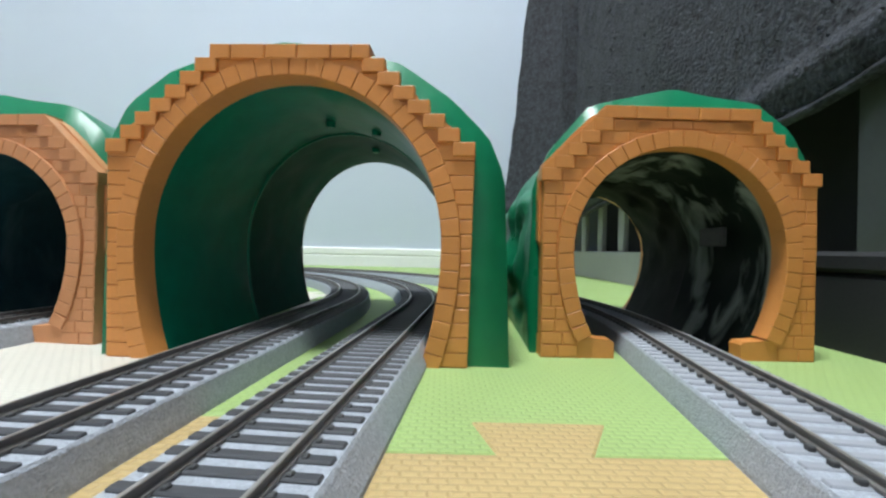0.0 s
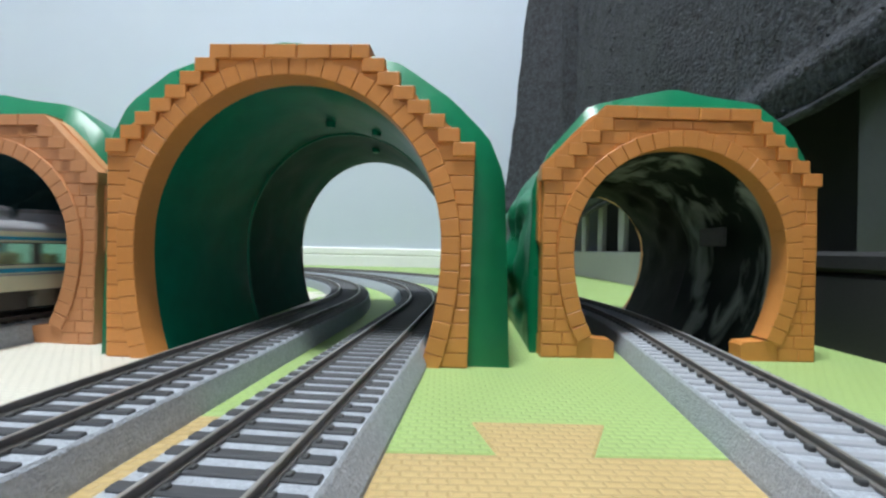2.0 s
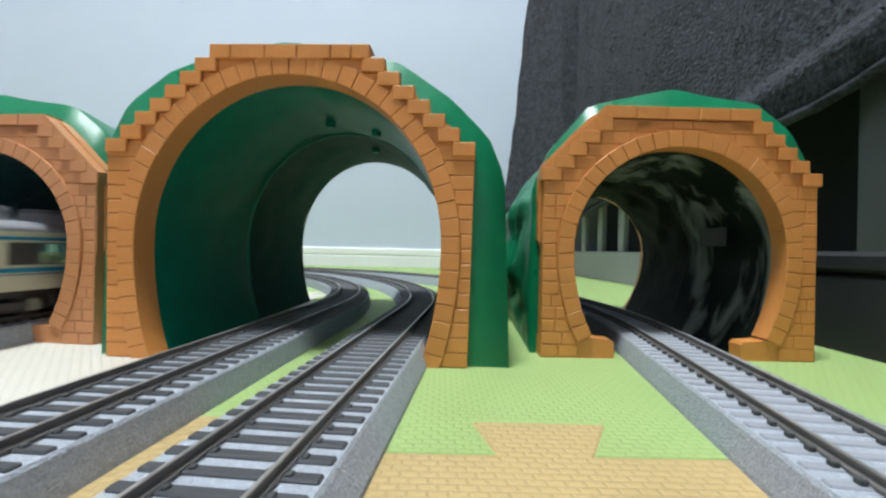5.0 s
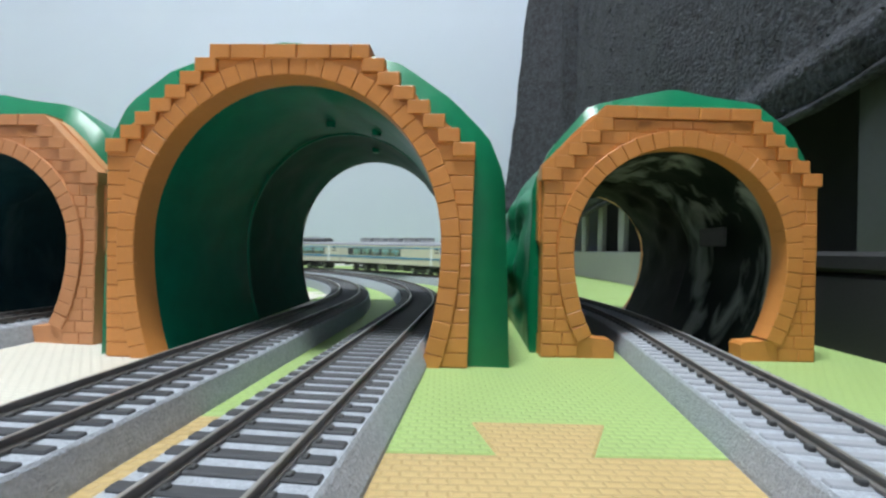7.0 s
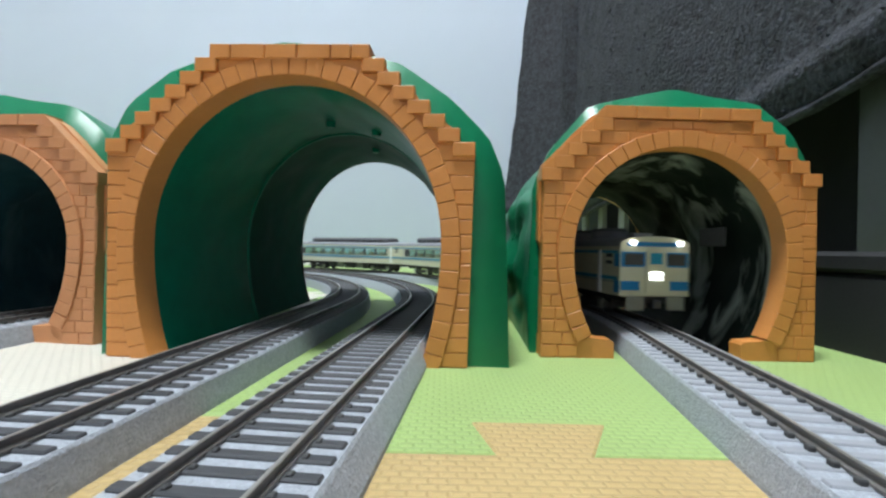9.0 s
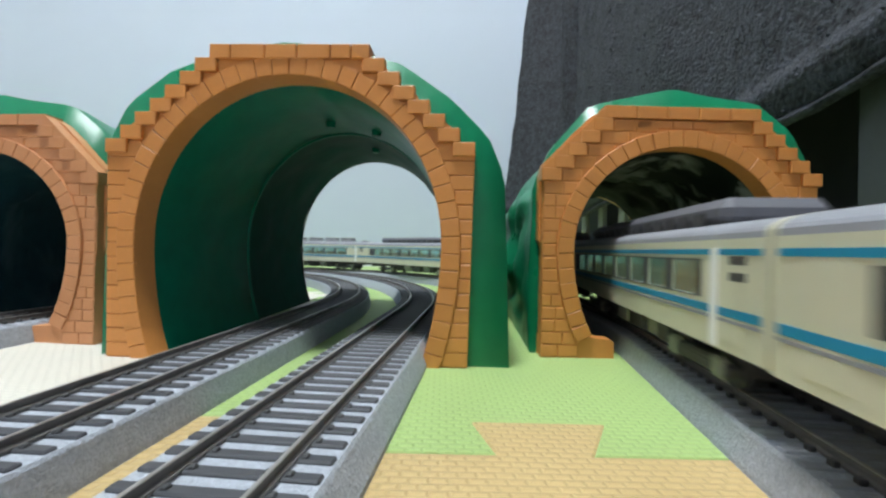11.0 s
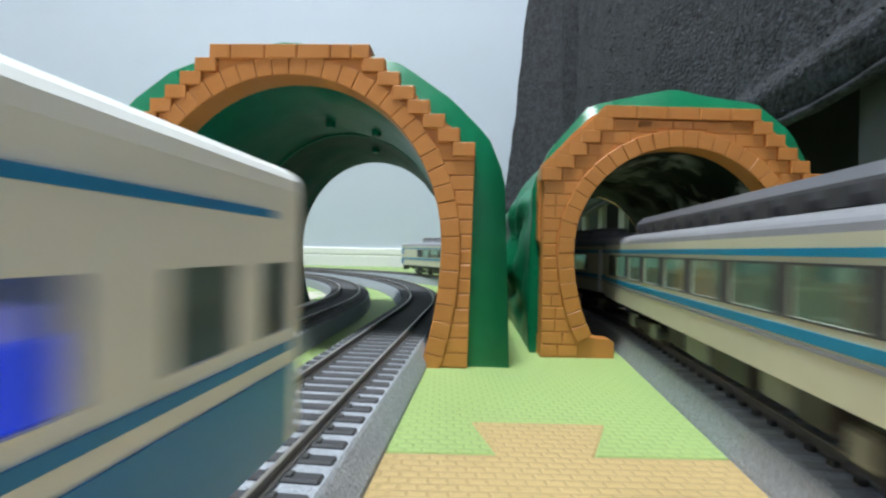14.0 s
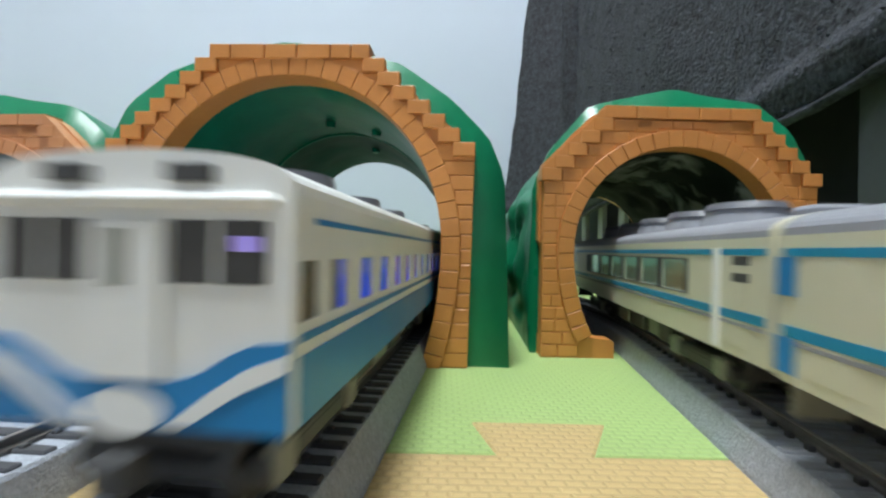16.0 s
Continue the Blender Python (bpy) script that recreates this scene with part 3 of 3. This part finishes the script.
# ---- the bed and blanket beside the railway ----
def bed():
    t = thing("bed_frame", Matrix(), "white slatted bed frame with a dark space under it", "bed")
    part("side_board", boxed(252, 266, 330, 985, -10, 45, 1.5), SLAT_WHITE, t, "white low side board")
    for k in range(1, 12):
        y = 287 + 84.5 * k
        if y > 940:
            break
        part("slat", boxed(262, 270, y, y + 20, 45 if y > 330 else -10, 330, 1.0), SLAT_WHITE, t)
    part("rail", boxed(278, 296, 180, 960, 330, 372, 2.0), SLAT_WHITE, t)
    part("end_panel", boxed(262, 300, 40, 274, -10, 330, 2.0), PANEL_SHADED, t, "pale board with its shade put into a dark colour")
    part("mattress_base", boxed(270, 1200, 130, 960, 300, 330, 2.0), SLAT_WHITE, t)
    # The first block is added to stand in for darkness under the bed.
    for m, w, l, h, label in ((mmpose(340, 150, -10), 760, 800, 300, "added dark block in place of the shade under the bed"), (mmpose(180, -160, -10), 64, 386, 55.5, "low black fabric box on the floor beside the mats")):
        b = thing("storage_box", m, label, "box")
        part("body", boxed(1, w - 1, 1, l - 1, 0, h - 10, 2), BOX_AND_SHADE_BLACK, b)
        part("lid", boxed(0, w, 0, l, h - 9.6, h, 2), BOX_AND_SHADE_BLACK, b)


bed()


def blanket():
    # plan curve of the hem: distance along, x, y, height
    hem = [(130, 950, 120), (165, 925, 112), (205, 880, 102), (236, 836, 97), (240, 826, 96), (205, 806, 96), (217, 799, 96), (247, 794, 96), (234, 778, 96), (231, 690, 101), (234, 590, 110), (238, 450, 119), (240, 330, 128), (242, 270, 135), (244, 220, 146), (246, 150, 190), (248, 60, 270), (250, -60, 330)]
    n, m = 150, 90
    bm = bmesh.new()
    rows = []
    for i in range(n + 1):
        f = i / n * (len(hem) - 1)
        k = min(int(f), len(hem) - 2)
        g = f - k
        g = g * g * (3 - 2 * g) * 0.5 + g * 0.5
        x, y, z = (a + (b - a) * g for a, b in zip(hem[k], hem[k + 1]))
        row = []
        for j in range(m + 1):
            h = (j / m) ** 1.4 * 900
            fold = noise.noise(Vector((y * 0.012, h * 0.0022, 4.0))) * 13 * min(1, 0.3 + h / 200)
            roll = 10 * math.exp(-((h - 30 + y * 0.012) / 9.0) ** 2) + 5 * math.exp(-((h - 14) / 4.5) ** 2) + 6 * math.exp(-(h / 5.0) ** 2)
            lean = h * (0.10 * min(1, max(0, (y - 780) / 120)) + 0.01)
            row.append((x + lean - roll + fold + noise.noise(Vector((y * 0.05, h * 0.03, 9.0))) * 2.5, y, z + h))
        rows.append(row)
    loft(bm, rows, False)
    ob = part("blanket", bm, TOWEL, smooth=True)
    so = ob.modifiers.new("thickness", "SOLIDIFY")
    so.thickness, so.offset = 0.006, -1
    tagged(ob, "charcoal grey pile blanket hanging over the bed side", "blanket")
    # the pile: short tufts that stand off the cloth
    rng = np.random.default_rng(5)
    grid = np.array(rows)
    count, curls = 90000, 15000
    ci, cj = rng.uniform(1, n - 13, curls), rng.uniform(0.01, 1, curls) ** 0.75 * (m - 15)
    pick = rng.integers(0, curls, count)
    fi = np.clip(ci[pick] + rng.normal(0, 0.10, count), 0.2, n - 12)
    fj = np.clip(cj[pick] + rng.normal(0, 0.10, count), 0, m - 14)
    i, j = fi.astype(int), fj.astype(int)
    a, b = (fi - i)[:, None], (fj - j)[:, None]
    p = grid[i, j] * (1 - a) * (1 - b) + grid[i + 1, j] * a * (1 - b) + grid[i, j + 1] * (1 - a) * b + grid[i + 1, j + 1] * a * b
    side = grid[i + 1, j] - grid[i, j]
    up = grid[i, j + 1] - grid[i, j]
    out = np.cross(side, up)
    out /= np.linalg.norm(out, axis=1)[:, None] + 1e-9
    out *= np.where(out[:, :1] > 0, -1.0, 1.0)
    wide = rng.normal(size=(count, 3))
    wide -= (wide * out).sum(1)[:, None] * out
    wide /= np.linalg.norm(wide, axis=1)[:, None]
    tip = p + out * rng.uniform(3.0, 8.0, (count, 1)) + rng.normal(size=(count, 3)) * 0.9 - np.array([0, 0, 1.0])
    w = rng.uniform(1.6, 3.8, (count, 1))
    vs = np.stack([p - wide * w, p + wide * w, tip], axis=1).reshape(-1, 3) * MM
    me = bpy.data.meshes.new("pile")
    me.from_pydata(vs.tolist(), [], np.arange(count * 3).reshape(-1, 3).tolist())
    me.materials.append(TUFT)
    pile = new("pile", me)
    pile.parent = ob
    tagged(pile, "short fuzzy pile of the blanket", kind="stuff")


blanket()

# ---- trains ----


def arc_roof(half, eave, top, n=24):
    return [(-half * math.cos(math.pi * k / n), eave + (top - eave) * math.sin(math.pi * k / n) ** 0.65) for k in range(n + 1)]


def side_wall(bm, x, y0, y1, z0, z1, windows, zw0, zw1, th=0.8):
    """A car side with real openings; windows are (y0, y1)."""
    xs = (x - th, x) if x > 0 else (x, x + th)
    box(bm, *xs, y0, y1, z0, zw0)
    box(bm, *xs, y0, y1, zw1, z1)
    last = y0
    for a, b in windows + [(y1, y1)]:
        if a - last > 0.05:
            box(bm, *xs, last, a, zw0, zw1)
        last = b


def bogie(t, y):
    b = part("bogie", boxed(-12.5, 12.5, y - 17, y + 17, 13.5, 16.5, 0.6), UNDER, t)
    for s in (-1, 1):
        part("side_frame", boxed(s * 11.2 - 1.2, s * 11.2 + 1.2, y - 16, y + 16, 13.2, 17.2, 0.5), UNDER, b)
        for q in (-13.1, 13.1):
            part("axle_box", boxed(s * 12.2 - 1.3, s * 12.2 + 1.3, y + q - 2.5, y + q + 2.5, 13.0, 18.2, 0.6), UNDER_GREY, b)
            bm = bmesh.new()
            bmesh.ops.create_cone(bm, cap_ends=True, segments=20, radius1=5.2, radius2=5.2, depth=2.4, matrix=Matrix.Translation((s * 7.9, y + q, RAIL_TOP + 5.2)) @ Matrix.Rotation(math.pi / 2, 4, "Y"))
            part("wheel", bm, UNDER, b)


def strip(t, name, x, y0, y1, z0, z1, mat, proud=0.18):
    a, b = (x, x + proud) if x > 0 else (x - proud, x)
    return part(name, boxed(a, b, y0, y1, z0, z1), mat, t)


def coach(kind, cab, style):
    """kind: fans or grilles on the roof; cab: front, back or none; style: cream (limited express) or white (local)."""
    cream = style == "cream"
    H = 98.0 if cream else 80.4
    paint = CREAM if cream else WHITE
    t = thing("train_car", mmpose(0, 0, 0), {"cream": "cream model rail car with teal blue stripes and tinted windows", "white": "white model rail car with a blue skirt and glowing windows"}[style], "train car", "express train cars" if cream else "local train cars")
    zb, ze = (22.2, 45.6) if cream else (23.0, 47.6)
    zw0, zw1 = (33.0, 41.2) if cream else (34.2, 40.9)
    hw = 18.0
    roof_top = 51.0 if cream else 52.5
    # doors and windows along the side, front at +y
    if cream:
        w0, count = {"": (-78, 8), "front": (-66, 5), "back": (-48, 6)}[cab]
        wins = [(w0 + 19.2 * k, w0 + 19.2 * k + 15.2) for k in range(count)]
    else:
        wins = [(-H + 6.8, -H + 12.6), (-H + 17, -H + 21.6)] + [(H - 31.2 - 13.0 * k, H - 23.8 - 13.0 * k) for k in range(8, -1, -1)] + [(H - 17.5, H - 10.5), (H - 6.5, H - 1.2)]
        if cab == "back":
            wins = [(-b, -a) for a, b in wins[::-1]]
    bm = bmesh.new()
    for s in (-1, 1):
        side_wall(bm, s * hw, -H, H, zb, ze, wins, zw0, zw1)
    prism(bm, [(-hw, ze), (hw, ze), (hw, ze + 0.4), (-hw, ze + 0.4)], -H, H)
    box(bm, -hw + 0.8, hw - 0.8, -H, H, zb + 1.5, zb + 2.5)
    body = part("body", bm, paint, t)
    for s in (-1, 1):
        for a, b in wins:
            x = s * (hw - 0.55)
            part("window", boxed(x - 0.15, x + 0.15, a, b, zw0, zw1), GLASS, body, "tinted window pane")
        if cream:
            strip(body, "stripe", s * hw, -H + 0.8, H - 0.8, 42.6, 43.9, TEAL_BLUE)
            strip(body, "stripe", s * hw, -H + 0.8, H - 0.8, 29.6, 31.4, TEAL_BLUE)
            strip(body, "stripe", s * hw, -H + 0.8, H - 0.8, 28.4, 29.1, ROOF_PALE)
            strip(body, "window_frame", s * (hw - 0.05), wins[0][0] - 12, wins[-1][1] + 2, zw1, zw1 + 0.45, UNDER)
            strip(body, "window_frame", s * (hw - 0.05), wins[0][0] - 12, wins[-1][1] + 2, zw0 - 0.4, zw0, UNDER)
            strip(body, "window_surround", s * (hw - 0.05), wins[0][0] - 12, wins[0][0], zw0, zw1, UNDER)
            for (_, a), (b, _) in zip(wins, wins[1:] + [(wins[-1][1] + 2, 0)]):
                strip(body, "window_pillar", s * (hw - 0.05), a, b, zw0, zw1, UNDER)
            strip(body, "door_edge", s * hw, H - 19, H - 16.5, zb + 0.5, ze - 1.5, WHITE, 0.7)
            for z in (37.2, 40.6):
                strip(body, "vent", s * (hw - 0.05), H - 12, H - 6, z, z + 1.8, UNDER)
        else:
            strip(body, "stripe", s * hw, -H + 5, H - 5, 45.0, 45.7, BLUE)
            strip(body, "stripe", s * hw, -H + 1, H - 1, 32.1, 33.0, BLUE)
            strip(body, "skirt_band", s * hw, -H + 1, H - 1, zb, 30.6, BLUE)
        for y in (-H + 12, H - 12) if cream else ():
            strip(body, "door", s * (hw - 0.1), y - 5, y + 5, zb + 2, ze - 2.5, paint, 0.22)
    # roof
    bm = bmesh.new()
    prism(bm, arc_roof(hw, ze + 0.3, roof_top), -H, H)
    roof = part("roof", bm, ROOF_PALE if cream else WHITE, t)
    if kind == "grilles":
        part("cooler", boxed(-12.5, 12.5, -H + 26, H - 26, 49.5, 56.8, 2.6), ROOF_GREY, roof, "long grey roof cooler")
        for s in (-1, 1):
            for k in range(13):
                y = -64 + k * 10
                part("louvre", boxed(s * 12.6 - 0.4, s * 12.6 + 0.4, y, y + 6.5, 50.2, 53.4), UNDER, roof)
    else:
        ys = (-58, -29, 0, 29, 56) if cream else (-42, -4, 34)
        for y in ys:
            bm = bmesh.new()
            bmesh.ops.create_cone(bm, cap_ends=True, segments=26, radius1=11.5 if cream else 9, radius2=9.8 if cream else 8, depth=5.0, matrix=Matrix.Translation((0, y, roof_top + 1.2)) @ Matrix.Diagonal((0.9, 1.1, 1, 1)))
            part("roof_fan", bm, ROOF_PALE if cream else ROOF_GREY, roof)
            if cream:
                bm = bmesh.new()
                bmesh.ops.create_cone(bm, cap_ends=True, segments=26, radius1=10.6, radius2=9.4, depth=1.8, matrix=Matrix.Translation((0, y, 55.5)) @ Matrix.Diagonal((0.9, 1.1, 1, 1)))
                part("fan_cover", bm, ROOF_GREY, roof, "dark round fan cover")
        part("roof_vent", boxed(-5, 5, H - 16, H - 8, 50, 53, 0.8), ROOF_PALE, roof)
    # inside: floor, seats, ceiling
    if cream:
        part("inner_floor", boxed(-17, 17, -H + 2, H - 2, 27, 28), INSIDE, t)
        part("inner_ceiling", boxed(-16, 16, -H + 2, H - 2, 44.6, 45.2), CAR_LAMP, t, "lit car ceiling")
        for s in (-1, 1):
            for y, _ in wins:
                bm = boxed(s * 9.5 - 6, s * 9.5 + 6, y, y + 8, 28, 33.0, 0.6)
                box(bm, s * 9.5 - 6, s * 9.5 + 6, y + 7.5, y + 10, 29, 37.0, 0.5)
                part("seat", bm, SEAT_TAN, t)
    else:
        part("inner_floor", boxed(-17, 17, -H + 2, H - 2, 27, 28), INSIDE, t)
        # Glowing blocks stand in for the blue and violet light inside the car.
        part("lit_partition", boxed(-15, 15, -62, 58, 28, 37.4), BLUE_LIT, t, "glowing blue interior")
        part("lit_partition", boxed(-14, 14, -62, 58, 37.4, 39.0), VIOLET_LIT, t, "glowing violet interior")
        # Added plates that keep the glow from spilling past the blocks' ends.
        part("bulkhead", boxed(-16.8, 16.8, 58.2, 59.4, 28, 44.5), UNDER_GREY, t)
        part("bulkhead", boxed(-16.8, 16.8, -66, -64.5, 28, 44.5), UNDER_GREY, t)
        part("inner_ceiling", boxed(-16, 16, -H + 2, H - 2, 44.6, 45.2), WHITE, t)
    # ends
    for s in (-1, 1):
        face_cab = (cab == "front" and s > 0) or (cab == "back" and s < 0)
        end = boxed(-hw, hw, *sorted((s * H, s * (H + 0.9))), zb, ze + 0.4)
        arc = arc_roof(hw, ze + 0.4, roof_top)
        prism(end, arc, *sorted((s * H, s * (H + 0.9))))
        e = part("end_wall", end, paint, t)
        y = s * (H + 0.9)

        def plate(name, x0, x1, z0, z1, mat, proud=0.35, bevel=0.1):
            return part(name, boxed(x0, x1, *sorted((y, y + s * proud)), z0, z1, bevel), mat, e)
        part("coupler", boxed(-2.2, 2.2, *sorted((s * H, s * (H + 3.6))), 16.5, 20.5, 0.4), UNDER, t)
        if not face_cab:
            part("gangway", boxed(-6.5, 6.5, *sorted((y, y + s * 2.6)), 23, 44, 0.6), UNDER if not cream else ROOF_PALE, e)
            continue
        if cream:
            plate("windscreen_band", -17.4, 17.4, 36.2, 43.4, BLUE)
            for q in (-1, 1):
                strip(e, "corner_panel", q * (hw + 0.1), *sorted((s * (H - 4), s * (H + 0.6))), 36.2, 42.5, BLUE)
                strip(e, "corner_panel", q * (hw + 0.1), *sorted((s * (H - 4), s * (H + 0.6))), zb + 1.5, 29.5, BLUE)
            plate("windscreen", -15.8, -6.2, 37.0, 42.6, UNDER, 0.5)
            plate("windscreen", 6.2, 15.8, 37.0, 42.6, UNDER, 0.5)
            plate("gangway_door", -5.2, 5.2, 23.6, 45.0, CREAM, 1.2)
            plate("door_window", -3.0, 3.0, 37.6, 43.0, TEAL_BLUE, 1.5)
            plate("head_sign", -3.1, 3.1, 30.2, 33.8, MARK_WHITE, 1.6)
            for q in (-1, 1):
                plate("blue_panel", *sorted((q * 8, q * 17.6)), 25.0, 29.4, BLUE)
                plate("buffer_board", *sorted((q * 6, q * 15)), 15.5, 22.0, UNDER_GREY, 1.0)
            part("roof_brow", boxed(-15.0, 15.0, *sorted((s * (H - 12), y + s * 0.8)), 45.6, 48.6, 1.2), BLUE, e)
            for q in (-1, 1):
                bm = bmesh.new()
                bmesh.ops.create_cone(bm, cap_ends=True, segments=18, radius1=1.15, radius2=1.15, depth=2.0, matrix=Matrix.Translation((q * 12.2, y + s * 1.2, 47.6)) @ Matrix.Rotation(math.pi / 2, 4, "X"))
                part("headlamp", bm, LAMP_WHITE, e, "lit round headlamp")
        else:
            def flat(name, outline, mat, proud, label=""):
                bm = bmesh.new()
                prism(bm, outline, *sorted((y - s * 0.05, y + s * proud)))
                return part(name, bm, mat, e, label)
            for q in (-1, 1):
                plate("windscreen", *sorted((q * 4.6, q * 15.3)), 38.4, 45.0, UNDER, 0.3)
                plate("windscreen_post", *sorted((q * 9.6, q * 10.2)), 38.4, 45.0, WHITE, 0.45)
                plate("headlamp_box", *sorted((q * 4.5, q * 9.5)), 49.0, 50.8, UNDER, 0.9)
                swoosh = [(17.9, 31.4), (17.9, 29.6), (12.5, 27.0), (7.0, 23.4), (4.6, 23.4), (9.5, 27.2), (13.5, 29.8)]
                flat("white_swoosh", [(q * a, b) for a, b in swoosh], WHITE, 0.5, "white curved line across the blue apron")
            crest = [(18.0, 32.6), (14.0, 32.2), (11.0, 30.8), (8.0, 28.8), (5.0, 28.0)]
            flat("blue_apron", [(-18.0, 23.0)] + [(-a, b) for a, b in crest] + crest[::-1] + [(18.0, 23.0)], BLUE, 0.3, "blue apron with a wavy top edge")
            plate("gangway_door", -4.2, 4.2, 28.2, 44.8, WHITE, 0.9)
            plate("door_window", -2.2, 0.4, 38.0, 44.0, UNDER_GREY, 1.1)
            flat("coupler_cover", [(4.6 * math.cos(k * math.pi / 8), 24.8 + 2.5 * math.sin(k * math.pi / 8)) for k in range(16)], WHITE, 0.8, "white oval coupler cover")
            plate("cab_lamp", 11.6, 14.8, 41.8, 43.4, VIOLET_LIT, 0.45)
            part("brow", boxed(-16.5, 16.5, *sorted((s * (H - 5), y + s * 1.4)), 46.2, 48.0, 0.8), WHITE, e)
    # underframe
    part("underframe", boxed(-10, 10, -H + 4, H - 4, 18.5, 24), UNDER, t)
    for k, (y, l, w) in enumerate(((-30, 12, 11.0), (-14, 14, 11.5), (4, 16, 11.5), (20, 10, 10.5), (32, 9, 11.5))):
        part("underfloor_box", boxed(-w, w, y - l / 2, y + l / 2, 13.8, 21.5, 0.5), UNDER_GREY if k % 2 else UNDER, t)
    for y in (-58, 58):
        bogie(t, y)
    return t


def place(path, s, sign):
    """The pose of a car whose middle is at s; sign: +1 when its front looks along the path."""
    x0, y0, _ = path.at(s - 58)
    x1, y1, _ = path.at(s + 58)
    a = math.degrees(math.atan2(-(x1 - x0), y1 - y0)) + (0 if sign > 0 else 180)
    return mmpose((x0 + x1) / 2, (y0 + y1) / 2, 0, 0, 0, a)


PITCH, LOCAL_PITCH = 202.0, 166.5
CAR_GRILLE = coach("grilles", "", "cream")
CAR_HEAD, CAR_TAIL = coach("fans", "front", "cream"), coach("fans", "back", "cream")
LOCAL_HEAD, LOCAL_TAIL = coach("fans", "front", "white"), coach("fans", "back", "white")


EXPRESS = [CAR_HEAD, CAR_GRILLE, copy_thing(CAR_GRILLE, Matrix()), copy_thing(CAR_GRILLE, Matrix()), copy_thing(CAR_TAIL, Matrix()), CAR_TAIL]
SECOND = [copy_thing(q, Matrix()) for q in (CAR_HEAD, CAR_GRILLE, CAR_TAIL)]


def near_y(path, y):
    """The place along a path's straight part at a distance from the camera."""
    return (y - path.p[1]) / math.cos(path.t)


def express_nose(t):
    """Where the express's nose is along the outer loop: a nearly even pace."""
    if t < 8.4:
        return 461 - 157.1 * (t - 6.3)
    if t < 9.2:
        return 131 - 172 * (t - 8.4)
    if t < 11.2:
        return -6.6 - 166.7 * (t - 9.2)
    return -340 - 155.4 * (t - 11.2) - 12 * max(0.0, t - 13.5)


def motions():
    # the express comes along the outer loop towards the camera
    for k, car in enumerate(EXPRESS):
        walk(car, [(q * 0.2, place(PATH_C, express_nose(q * 0.2) + 101 + PITCH * k, -1)) for q in range(81)])
    # a short express on the inner loop goes away from the camera and stops out of sight
    for k, car in enumerate(SECOND):
        walk(car, [(q * 0.2, place(PATH_D, near_y(PATH_D, 177) + 154 * (min(q * 0.2, 7.0) - 1.38) - 101 - PITCH * k, 1)) for q in range(81)])
    # the local train sets off at 10 s, passes close by and goes away through the wide tunnel
    for k, car in enumerate((LOCAL_HEAD, LOCAL_TAIL)):
        walk(car, [(q * 0.2, place(PATH_B, near_y(PATH_B, 49) + 163.8 * (max(q * 0.2, 10.0) - 14.0) - LOCAL_PITCH * (k + 0.5), 1)) for q in range(81)])


motions()
